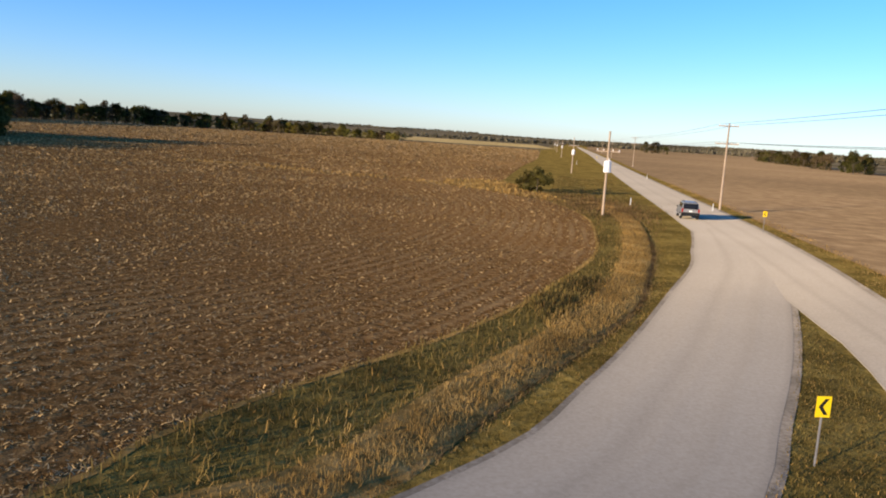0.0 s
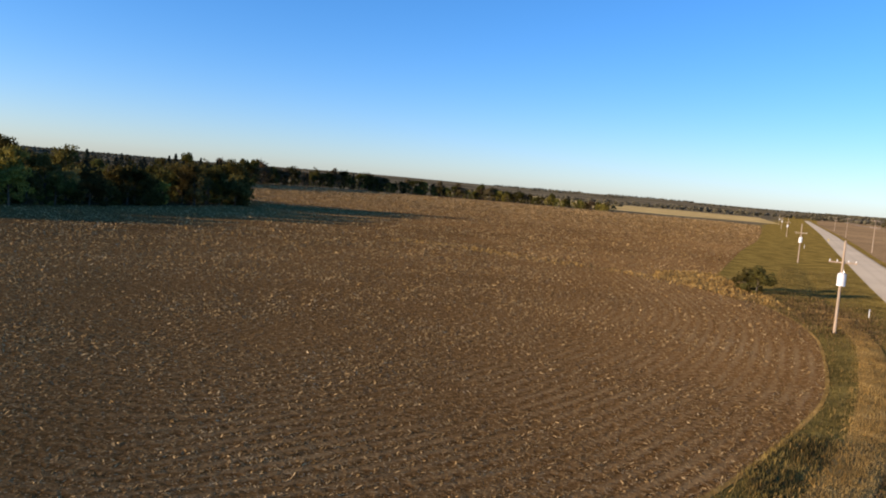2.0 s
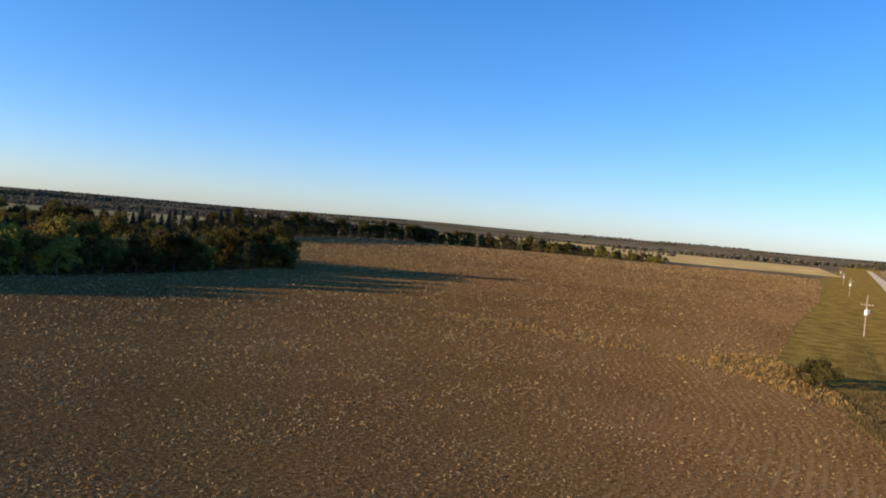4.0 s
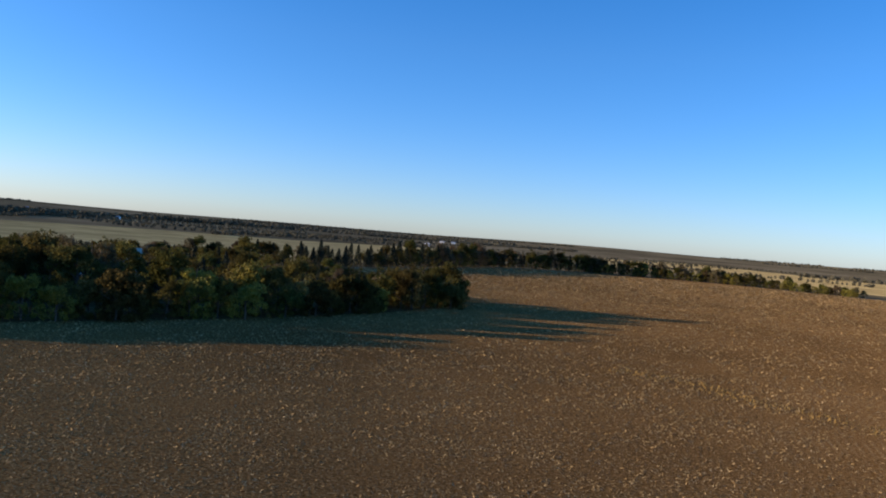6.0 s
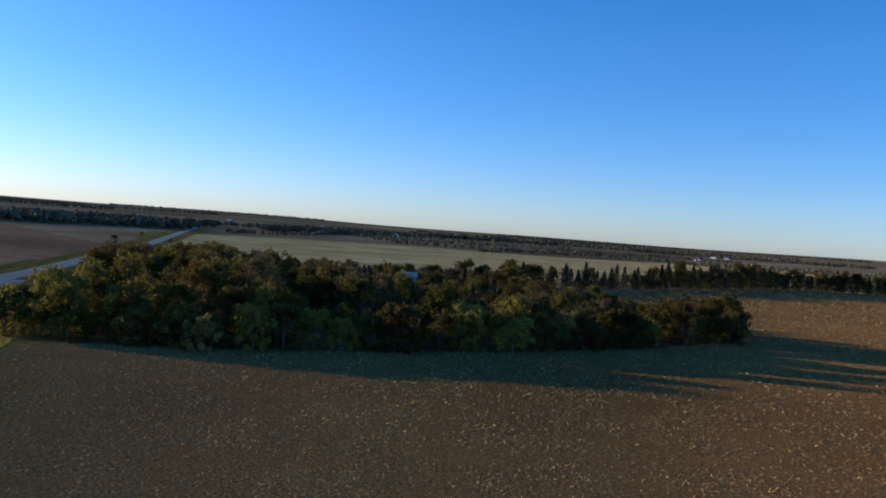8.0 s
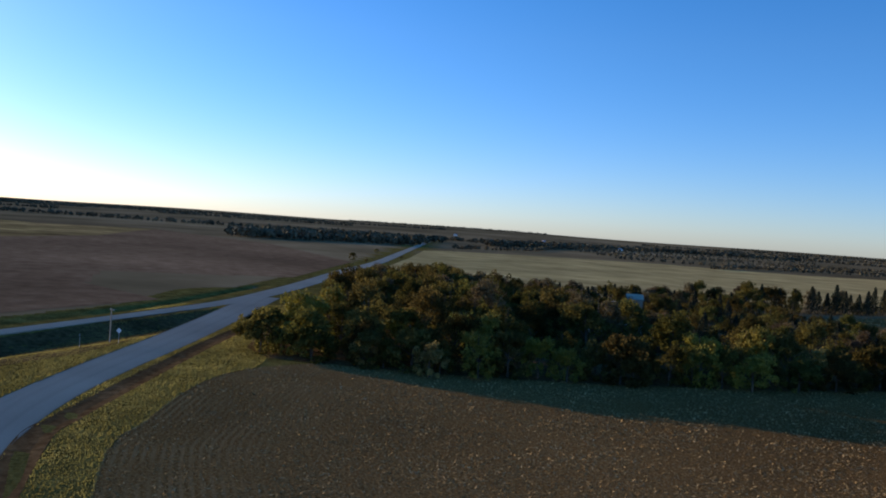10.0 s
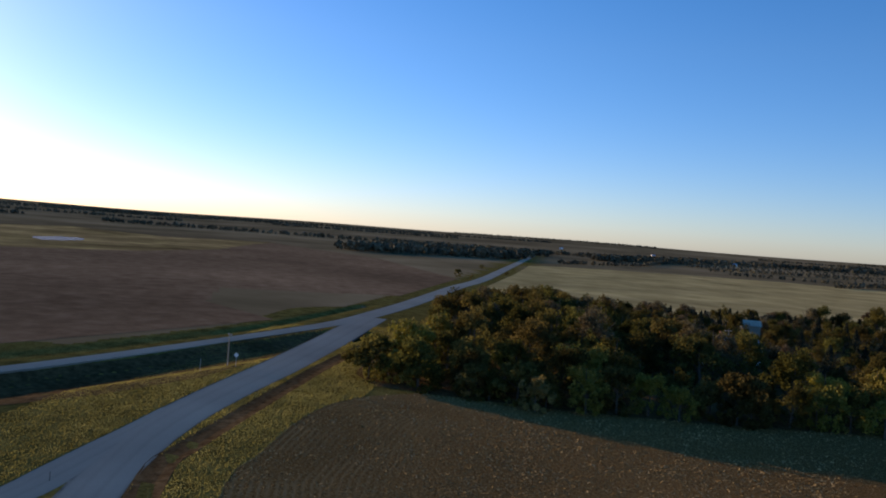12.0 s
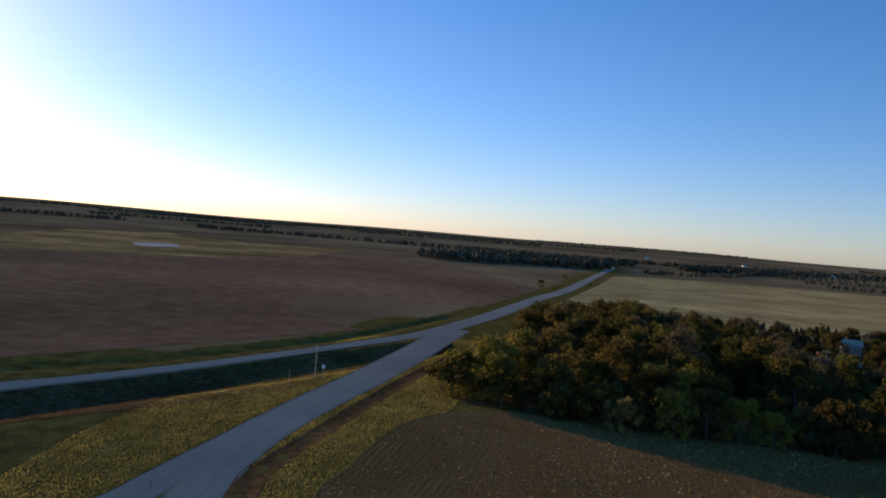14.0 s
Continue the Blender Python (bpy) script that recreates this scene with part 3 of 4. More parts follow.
for x, y in spline([(-225, 632), (-160, 667), (-90, 671), (-20, 652)], 4.0):
    plant(rng.choice(["shrub", "shrub", "pale", "shrub"]), x + rng.normal(0, 2), y + rng.normal(0, 2), rng.uniform(.7, 1.1), rng, "trees of the field hedgerow")
for x, y in spline([(245, 406), (275, 520), (314, 651), (400, 900)], 9):
    plant(rng.choice(["broad", "rust", "broad", "shrub"]), x + rng.normal(0, 5), y + rng.normal(0, 5), rng.uniform(.75, 1.1), rng, "trees beyond the east field")
for x, y in [(300, 1010), (308, 1015), (316, 1012), (290, 1014)]:
    plant("broad", x, y, 1.3, rng, "trees beyond the east field")
for x, y, k in [(-505, 163, .8), (-640, 226, .7), (-490, 168, .4), (15.6, 104, .6), (14.8, 108, .5), (16.2, 110, .4), (-560, 219, .45)]:
    plant("shrub", x, y, k, rng, "lone roadside shrubs")


def far_wood(name, lines, label, seed, size=9.0, gap=7.0, rows=2, mat=LEAF):
    """Distant belts of trees: crowns of large leaf sprays on thin trunks."""
    r = np.random.default_rng(seed)
    v, f = [], []
    for ln in lines:
        for x, y in spline(ln, gap):
            for k in range(rows):
                px, py = x + r.normal(0, gap * .5) - k * gap * .8, y + r.normal(0, gap * .5) + k * gap * .5
                h = size * r.uniform(.6, 1.15)
                z0 = float(far_rise(np.array(px), np.array(py)))
                n = 34
                d = r.normal(0, 1, (n, 3))
                d /= np.linalg.norm(d, axis=1)[:, None]
                c = np.array([px, py, z0 + h * .52]) + d * np.array([h * .42, h * .42, h * .46]) * r.uniform(.6, 1, (n, 1))
                u = r.normal(0, 1, (n, 3))
                u /= np.linalg.norm(u, axis=1)[:, None]
                w = np.cross(u, d)
                w /= np.linalg.norm(w, axis=1)[:, None]
                s = h * .17 * r.uniform(.7, 1.3, (n, 1))
                o = 4 * n * len(v)
                v.append(np.stack([c - u * s, c + w * s, c + u * s, c - w * s], 1).reshape(-1, 3))
                f.append(np.arange(4 * n).reshape(-1, 4) + o)
    return tagged(new(name, mesh_of(name, np.concatenate(v), np.concatenate(f), mat)), label, "woods", kind="stuff")


# Far foliage: own brown-green, with distance haze painted in as a lighter colour.
HAZED_LEAF = material("hazed_far_leaves", [(0.085, 0.076, 0.05), (0.13, 0.115, 0.075), (0.185, 0.16, 0.10)], 0.05, 0.9, 0, 0.004, 0.35, island=0.3)
far_wood("far_woods", [[(-885, 145), (-895, 190), (-915, 250), (-928, 310), (-945, 372)], [(-900, 150), (-935, 240), (-965, 385)], [(-930, 165), (-985, 280), (-1020, 420)], [(-980, 190), (-1060, 330), (-1100, 460)], [(-1030, 220), (-1150, 380), (-1230, 540)], [(-1150, 280), (-1260, 420), (-1330, 590)], [(-1180, 620), (-1340, 820), (-1450, 1000), (-1540, 1300), (-1450, 1650)], [(-1240, 640), (-1400, 840), (-1520, 1020), (-1620, 1300), (-1520, 1650)]], "dark autumn woodland block beside the far road", 3, 12, 8, 2, HAZED_LEAF)
far_wood("far_hedges", [[(-900, 420), (-1020, 600), (-1180, 720), (-1500, 960)], [(-1020, 720), (-1080, 883), (-1131, 1133)], [(-1290, 800), (-1400, 1100), (-1290, 1519)], [(-700, 660), (-820, 900), (-860, 1150)], [(-640, 1280), (-500, 1350), (-330, 1500)]], "straggling hedges between distant fields", 4, 6.5, 6, 1, HAZED_LEAF)
belts = []
rr = np.random.default_rng(12)
for k in range(34):
    a = radians(rr.uniform(-28, 112))
    d = rr.uniform(1500, 4200)
    ln = rr.uniform(300, 1100)
    c = np.array([-math.sin(a), math.cos(a)]) * d
    t = np.array([math.cos(a), math.sin(a)]) * ln / 2
    belts.append([tuple(c - t), tuple(c + rr.normal(0, 40, 2)), tuple(c + t)])
far_wood("horizon_woods", belts, "dark wooded belts along the horizon", 5, 9, 8, 2, HAZED_LEAF)

scrub = []
for k in range(20):
    a = radians(rr.uniform(8, 64))
    d = rr.uniform(920, 1900)
    ln = rr.uniform(120, 420)
    c = np.array([-math.sin(a), math.cos(a)]) * d
    t = np.array([math.cos(a), math.sin(a) + rr.normal(0, .3)]) * ln / 2
    scrub.append([tuple(c - t), tuple(c + rr.normal(0, 15, 2)), tuple(c + t)])
far_wood("far_scrub", scrub, "low brown scrub and hedges between distant fields", 6, 5.5, 5, 1, HAZED_LEAF)


# ---- utility poles ----
def utility_pole(x, y, h, arms, rz, transformer, label):
    ob = thing("utility_pole", x, y, 0, rz, label=label, category="utility pole", group="utility poles along the road")
    part("pole", rod(bmesh.new(), (0, 0, -0.3), (0, 0, h), 0.135, 0.09, 10), POLE_WOOD, ob)
    for z, w in arms:
        part("crossarm", box(bmesh.new(), 0, 0.16, z, w, 0.11, 0.13, 0.01), POLE_WOOD, ob)
        for k in (-0.46, -0.2, 0.2, 0.46):
            part("insulator", rod(bmesh.new(), (w * k, 0.16, z + 0.065), (w * k, 0.16, z + 0.24), 0.05, 0.03, 8), WHITE, ob)
    if transformer:
        bm = rod(bmesh.new(), (0, -0.45, transformer - 0.55), (0, -0.45, transformer + 0.5), 0.36, 0.36, 14)
        rod(bm, (0, -0.45, transformer + 0.5), (0, -0.45, transformer + 0.62), 0.36, 0.2, 14)
        t = part("transformer", bm, WHITE, ob, "white cylindrical transformer can")
        part("bushing", rod(bmesh.new(), (0.12, -0.45, transformer + 0.6), (0.12, -0.45, transformer + 0.85), 0.05, 0.03, 8), STEEL, t)
    return ob


for i, (x, y) in enumerate([(18.3, 76.5), (35, 181), (66, 370), (92, 535), (120, 710)]):
    utility_pole(x, y, 8.4, [(6.4, 2.3)], -9, 4.9, "weathered wooden utility pole with crossarm and white transformer")
for x, y, h in [(37, 94, 10.6), (75, 275, 10.6), (112, 460, 10.6), (150, 650, 10.6)]:
    utility_pole(x, y, h, [(h - 0.35, 2.4), (h - 2.5, 2.8)], -9, 0, "tall weathered wooden utility pole with two crossarms")


def cable(a, b, sag):
    bm = bmesh.new()
    a, b = Vector(a), Vector(b)
    pts = [a.lerp(b, k / 10) - Vector((0, 0, sag * 4 * (k / 10) * (1 - k / 10))) for k in range(11)]
    for p, q in zip(pts[:-1], pts[1:]):
        rod(bm, p, q, 0.018, 0.018, 4)
    return bm


wires = thing("power_line", 0, 0, 0, label="thin dark overhead power cables between the poles", category="power line")
EAST_POLES = [(11, -35), (37, 94), (75, 275), (112, 460)]
for a, b in zip(EAST_POLES[:-1], EAST_POLES[1:]):
    for z, k in ((10.45, -1.1), (10.45, 1.1), (8.3, -1.3), (8.3, 1.3)):
        part("cable", cable((a[0] + k, a[1], z), (b[0] + k, b[1], z), 0.5), WIRE, wires)
utility_pole(11, -35, 10.6, [(10.25, 2.4), (8.1, 2.8)], -9, 0, "tall weathered wooden utility pole with two crossarms")


# ---- road signs ----
def chevron_sign(x, y, rz, post_h=1.75):
    ob = thing("chevron_sign", x, y, 0, rz, label="yellow chevron curve sign with a black arrow on a steel post", category="road sign", group="chevron signs")
    part("post", box(bmesh.new(), 0, 0.03, post_h / 2 - 0.15, 0.045, 0.03, post_h + 0.3, 0.004), GALV, ob)
    part("panel", box(bmesh.new(), 0, 0, post_h + 0.02, 0.36, 0.012, 0.50, 0.004), YELLOW, ob)
    bm = bmesh.new()
    z = post_h + 0.02
    pts = [(-0.12, z), (0.02, z + 0.19), (0.12, z + 0.19), (-0.02, z), (0.12, z - 0.19), (0.02, z - 0.19)]
    for yy in (-0.010, -0.008):
        bm.faces.new([bm.verts.new((px, yy, pz)) for px, pz in pts])
    part("arrow", bm, BLACK, ob, "black chevron arrow")
    return ob


chevron_sign(9.4, 16.5, 4, 1.42)
chevron_sign(31.4, 69, -12, 1.7)


def post(x, y, h, label, lean=0.0, mat=WHITE):
    ob = thing("marker_post", x, y, 0, 0, label=label, category="post", group="roadside marker posts")
    part("post", box(bmesh.new(), 0, 0, h / 2 - .1, .09, .05, h + .2, .01, pose(0, 0, 0, 0, lean, 0)), mat, ob)
    part("cap", box(bmesh.new(), math.sin(radians(lean)) * h, 0, h * .92, .11, .07, h * .14, .01, pose(0, 0, 0, 0, lean, 0)), STEEL if mat is WHITE else BLACK, ob)
    return ob


for x, y in [(25, 91), (51, 174), (34.6, 90)]:
    post(x, y, 1.0, "short white roadside marker post in the grass")
for x, y in [(51.8, 260.1), (302.7, 1568.6)]:
    post(x, y, 1.3, "short pale roadside marker post in the grass")
chevron_sign(70.1, 311.7, -12, 1.9)
post(-158, 6.5, 2.6, "leaning white post in the weedy hollow", 24)
post(-96.5, -6.8, 1.0, "short dark marker post beside the asphalt", 0, BLACK)


def yield_sign(x, y):
    ob = thing("road_sign", x, y, 0, 62, label="pale back of a road sign on a steel post", category="road sign")
    part("post", rod(bmesh.new(), (0, 0, -.3), (0, 0, 2.9), .035, .035, 8), STEEL, ob)
    part("panel", box(bmesh.new(), 0, -.05, 2.5, .75, .02, .75, .01, pose(0, 0, 0, 0, 45, 0)), WHITE, ob, "pale metal sign back")
    return ob


yield_sign(-162, 13)
utility_pole(-164.5, 11.5, 6.4, [(6.0, 1.4)], 30, 0, "thin weathered utility pole in the roadside hollow")

# ---- farmstead in the grove ----
ROOF_METAL = material("grey_metal_roof", [(0.15, 0.16, 0.18), (0.20, 0.215, 0.24), (0.27, 0.285, 0.31)], 1.0, 0.45, 0, 0.3, 0.15, metal=0.3)
ROOF_PALE = material("pale_metal_roof", [(0.42, 0.43, 0.45), (0.50, 0.51, 0.53), (0.58, 0.59, 0.60)], 1.0, 0.4, 0, 0.3, 0.12, metal=0.3)
BRICK = material("brick_chimney", [(0.22, 0.10, 0.06), (0.30, 0.14, 0.085), (0.36, 0.18, 0.11)], 6.0, 0.9, 0.01, 1.0, 0.15)
TAN = material("tan_siding", [(0.36, 0.30, 0.22), (0.42, 0.36, 0.27), (0.48, 0.42, 0.32)], 1.5, 0.7, 0, 0.3, 0.12)


def gable(bm, lx, ly, eave, ridge, over=0.35, thick=0.12):
    """Two roof slopes with overhang, ridge along x."""
    for sgn in (-1, 1):
        y1, z1 = sgn * (ly / 2 + over), eave - over * (ridge - eave) / (ly / 2)
        a = [(-lx / 2 - over, 0, ridge), (lx / 2 + over, 0, ridge), (lx / 2 + over, y1, z1), (-lx / 2 - over, y1, z1)]
        lo = [bm.verts.new(v) for v in a]
        hi = [bm.verts.new((v[0], v[1], v[2] + thick)) for v in a]
        bm.faces.new(lo)
        bm.faces.new(hi[::-1])
        for i in range(4):
            j = (i + 1) % 4
            bm.faces.new((lo[i], hi[i], hi[j], lo[j]))
    bmesh.ops.recalc_face_normals(bm, faces=bm.faces[:])
    return bm


def house(name, x, y, rz, lx, ly, eave, ridge, wall, roof, label, chimney=False, windows=3, z=0.0):
    ob = thing(name, x, y, z, rz, label=label, category="house" if name == "farmhouse" else "farm building")
    bm = bmesh.new()
    prof = [(-ly / 2, -.3), (ly / 2, -.3), (ly / 2, eave), (0, ridge), (-ly / 2, eave)]
    e = [[bm.verts.new((sx * lx / 2, py, pz)) for py, pz in prof] for sx in (-1, 1)]
    bm.faces.new(e[0][::-1])
    bm.faces.new(e[1])
    for i in range(5):
        j = (i + 1) % 5
        bm.faces.new((e[0][i], e[0][j], e[1][j], e[1][i]))
    bmesh.ops.recalc_face_normals(bm, faces=bm.faces[:])
    part("wall", bm, wall, ob)
    r = part("roof", gable(bmesh.new(), lx, ly, eave + .02, ridge + .02), roof, ob)
    if chimney:
        part("chimney", box(bmesh.new(), -lx * .28, .6, ridge + .2, .9, .9, 2.6, .03), BRICK, r, "red brick chimney")
    for sy in (-1, 1):
        for k in range(windows):
            wx = lx * ((k + .5) / windows - .5)
            w = part("window", box(bmesh.new(), wx, sy * (ly / 2 + .02), eave * .58, 1.1, .08, 1.3, .01), WHITE, ob)
            part("pane", box(bmesh.new(), wx, sy * (ly / 2 + .065), eave * .58, .9, .02, 1.1), DARK_GLASS, w)
    part("door", box(bmesh.new(), lx * .08, -(ly / 2 + .03), 1.02, .95, .07, 2.05, .01), TAN, ob)
    return ob


DARK_GLASS = material("dark_glass", [(0.01, 0.011, 0.012), (0.014, 0.015, 0.017), (0.02, 0.021, 0.023)], 3.0, 0.08, 0, 1.0, 0.05)
house("farmhouse", -186, 144, 68, 12, 8.5, 3.8, 6.6, WHITE, ROOF_METAL, "white farmhouse with blue-grey metal roof among trees", True)
house("shed", -182, 131, 70, 7, 5, 2.6, 4.3, WHITE, ROOF_PALE, "small white shed with pale metal roof", False, 2)
house("garage", -190, 121, 70, 6, 5, 3.0, 4.8, TAN, ROOF_METAL, "tan garage with grey metal roof", False, 1)
house("barn", -236, 188, 60, 6, 5, 5.0, 6.6, TAN, TAN, "tan barn showing above the grove", False, 0)
utility_pole(-182, 139, 9.5, [(8.9, 1.8)], 60, 0, "weathered utility pole beside the farmhouse")
rh = np.random.default_rng(44)
for k in range(9):
    a, d = radians(rh.uniform(22, 68)), rh.uniform(1150, 2300)
    hx, hy = -math.sin(a) * d, math.cos(a) * d
    house("farmhouse", hx, hy, rh.uniform(0, 180), rh.uniform(10, 14), 7.5, 3.6, 6, WHITE, ROOF_METAL if k % 2 else ROOF_PALE, "distant white farmhouse among fields", False, 2, float(far_rise(np.array(hx), np.array(hy))))
# pond in the marsh
WATER = material("pond_water", [(0.03, 0.035, 0.04), (0.04, 0.045, 0.05), (0.05, 0.055, 0.06)], 0.5, 0.55, 0.0, 0.1, 0.1)
tagged(field("pond", [(-725, -146), (-752, -132), (-762, -118), (-740, -108), (-705, -104), (-680, -114), (-668, -127), (-695, -140)], 0.16, WATER, "still pale pond in marsh grass", 30.0), category="pond")


# ---- loose cover: corn residue and grass ----
def slivers(name, xy, z, length, width, tilt, mat, label, category, seed):
    r = np.random.default_rng(seed)
    n = len(xy)
    a, e = r.uniform(0, 2 * math.pi, n), r.uniform(tilt[0], tilt[1], n)
    u = np.stack([np.cos(a) * np.cos(e), np.sin(a) * np.cos(e), np.sin(e)], 1) * length[:, None]
    b = a + math.pi / 2 + r.normal(0, .5, n)
    w = np.stack([np.cos(b), np.sin(b), r.normal(0, .35, n)], 1) * width[:, None]
    base = np.column_stack([xy, z])
    v = np.stack([base - w / 2, base + w / 2, base + u + w / 4, base + u - w / 4], 1).reshape(-1, 3)
    return tagged(new(name, mesh_of(name, v, np.arange(4 * n).reshape(-1, 4), mat)), label, category, kind="stuff")


RESIDUE = material("corn_residue", [(0.24, 0.145, 0.055), (0.36, 0.235, 0.10), (0.50, 0.36, 0.18)], 1.0, 0.9, 0, 0.1, 0.25, island=0.5)
BLADE = material("grass_blades", [(0.077, 0.053, 0.013), (0.162, 0.113, 0.028), (0.265, 0.18, 0.051)], 0.9, 0.85, 0, 0.4, 0.6, island=0.5, translucent=0.35)
BLADE_GOLD = material("yellow_green_grass_blades", [(0.16, 0.138, 0.036), (0.235, 0.20, 0.054), (0.31, 0.26, 0.08)], 0.2, 0.85, 0, 0.05, 0.4, island=0.25, translucent=0.5)
BLADE_DRY = material("dry_grass_blades", [(0.28, 0.155, 0.038), (0.41, 0.245, 0.068), (0.52, 0.34, 0.115)], 0.4, 0.85, 0, 0.3, 0.4, island=0.35, translucent=0.35)
rs = np.random.default_rng(91)
n = 430000
rad = 13 + 200 * rs.random(n) ** 1.6
ang = radians(-28) + radians(118) * rs.random(n)
xy = np.stack([-np.sin(ang) * rad, np.cos(ang) * rad + 2], 1)
keep = inside(xy[:, 0], xy[:, 1], np.array(NEAR_FIELD)) & ~inside(xy[:, 0], xy[:, 1], GROVE_AREA)
patchy = np.array([noise.noise(Vector((x * .12, y * .12, 0))) for x, y in xy])
keep &= rs.random(n) < (0.6 + 0.7 * patchy) * np.clip((216 - rad) / 90, 0, 1)
xy, rad = xy[keep], rad[keep]
edge = line_distance(xy[:, 0], xy[:, 1], EDGE_LINE)
in_row = (np.sin(2 * math.pi * edge / 0.95) > 0.1) | (rs.random(len(xy)) < np.clip((edge - 12) / 16, 0.12, 1))
xy, rad = xy[in_row], rad[in_row]
size = (0.05 + 0.0020 * rad) * rs.uniform(.5, 1.6, len(xy))
slivers("corn_residue", xy, np.full(len(xy), 0.015), size, size * .30, (0.0, 0.6), RESIDUE, "pale broken corn stalks scattered over the soil", "crop residue", 5)

rad, ang = rs.uniform(170, 640, 150000), radians(-12) + radians(60) * rs.random(150000)
far = np.stack([-np.sin(ang) * rad, np.cos(ang) * rad], 1)
mask = inside(far[:, 0], far[:, 1], np.array(NEAR_FIELD)) & ~inside(far[:, 0], far[:, 1], GROVE_AREA) & (rs.random(150000) < np.clip((rad - 150) / 90, 0, 1))
far, rad = far[mask], rad[mask]
size = (0.15 + 0.0013 * rad) * rs.uniform(.5, 1.5, len(far))
slivers("far_corn_residue", far, np.full(len(far), 0.015), size, size * .35, (0.0, 0.4), RESIDUE, "pale broken corn stalks over the far soil", "crop residue", 25)

n = 400000
gx, gy = rs.uniform(-20, 75, n), 8 + 150 * rs.random(n) ** 1.9
gx[:60000], gy[:60000] = rs.uniform(5, 19, 60000), rs.uniform(11, 40, 60000)
E_NEAR = STRAIGHT_E[(STRAIGHT_E[:, 1] > -25) & (STRAIGHT_E[:, 1] < 190) & (STRAIGHT_E[:, 0] > 0)]
dc, de = line_distance(gx, gy, CURVE[CURVE[:, 0] > -45]), line_distance(gx, gy, E_NEAR)
wc = np.interp(gx, CURVE[:, 0], wide)
we = np.interp(gy, [-40, 20, 35, 70, 90], [2.6, 2.4, 2.5, 3.6, 3.6])
dn = line_distance(gx, gy, DITCH[(DITCH[:, 0] > -30) & (DITCH[:, 1] < 190)])
ok = (dc > wc + .15) & (dn > .1) & (de > we + .3) & (np.minimum(dc, de) < 17) & ~inside(gx, gy, np.array(NEAR_FIELD)) & ((de < we + 3.2) | (gx < np.interp(gy, E_NEAR[:, 1], E_NEAR[:, 0])))
gx, gy, dc, de, wc = gx[ok], gy[ok], dc[ok], de[ok], wc[ok]
gz = -0.13 * np.exp(-(line_distance(gx, gy, DITCH[(DITCH[:, 0] > -30) & (DITCH[:, 1] < 190)]) / 0.9) ** 2) - 0.02
tall = np.clip((dc - wc - 1.2) / 3, 0, 1) * np.clip((de - 4) / 3, 0, 1)
hgt = (0.09 + 0.16 * tall) * rs.uniform(.5, 1.3, len(gx))
dd = line_distance(gx, gy, DRY_LINE)
dry = (dd < 0.8 + 0.7 * rs.random(len(gx))) | (rs.random(len(gx)) < 0.10) | ((de < we[ok] + 5.5) & (gx > np.interp(gy, E_NEAR[:, 1], E_NEAR[:, 0])))
for flag, mat, nm, lb in ((~dry, BLADE, "verge_grass", "olive-green rough grass along the road verges"), (dry, BLADE_DRY, "dry_verge_grass", "straw-coloured dry grass in the ditch")):
    slivers(nm, np.stack([gx, gy], 1)[flag], gz[flag], hgt[flag], 0.014 + 0.07 * hgt[flag], (0.5, 1.5), mat, lb, "grass", 8)
ws = spline([(-40, 131), (-28, 129), (-17, 122), (-5, 117), (4, 110), (11, 103)], 0.05)
ws = ws + rs.normal(0, 1.4, ws.shape) * np.array([1, 1.3])
ds = spline([(-4, 12.5), (-2, 14), (0, 17), (2, 21), (5, 26), (8.6, 33), (12, 42), (15.8, 55), (19.8, 72), (21.5, 88)], 0.0024)
ds = ds + np.stack([rs.normal(0, .62, len(ds)), rs.normal(0, .3, len(ds))], 1)
dh = rs.uniform(.06, .24, len(ds))
ds = ds[line_distance(ds[:, 0], ds[:, 1], DITCH[(DITCH[:, 0] > -30) & (DITCH[:, 1] < 110)]) > .14]
dh = rs.uniform(.06, .2, len(ds))
slivers("ditch_dry_grass", ds, np.full(len(ds), -.03), dh, .01 + .035 * dh, (.6, 1.5), BLADE_DRY, "tall golden dry grass along the ditch", "grass", 16)
BLADE_RUST = material("rust_weeds", [(0.10, 0.058, 0.024), (0.19, 0.115, 0.048), (0.29, 0.185, 0.08)], 0.5, 0.9, 0, 0.3, 0.4, island=0.4, translucent=0.2)
bed = spline([(-8, 9), (-1, 14), (1, 17), (3.2, 21), (6, 26), (9.8, 33), (13, 42), (17, 55), (20, 70)], 0.006)
bed = bed + rs.normal(0, .13, bed.shape)
bh = rs.uniform(.05, .16, len(bed))
slivers("ditch_bed_weeds", bed, np.full(len(bed), -.14), bh, .01 + .06 * bh, (.4, 1.4), BLADE_RUST, "dark rust-brown weeds in the bed of the ditch", "grass", 18)
rust = np.stack([rs.normal(20.0, 3.2, 10000), rs.normal(89, 9.0, 10000)], 1)
rust = np.concatenate([rust, np.stack([rs.normal(13.6, 1.3, 6000), rs.normal(106, 6.0, 6000)], 1)])
rust = rust[line_distance(rust[:, 0], rust[:, 1], CURVE[CURVE[:, 0] > 0]) > 4.2]
rh2 = rs.uniform(.06, .3, len(rust))
slivers("bank_rust_weeds", rust, np.full(len(rust), -.02), rh2, .03 + .14 * rh2, (.4, 1.5), BLADE_RUST, "rust-brown dry weeds on the ditch bank by the pole", "grass", 19)
corner = np.stack([rs.uniform(3, 18, 9000), rs.uniform(90, 128, 9000)], 1)
cp = np.array([(17.2, 90), (16.4, 108), (13, 126), (10, 129), (4, 122), (3, 112), (8, 104), (13, 94)])
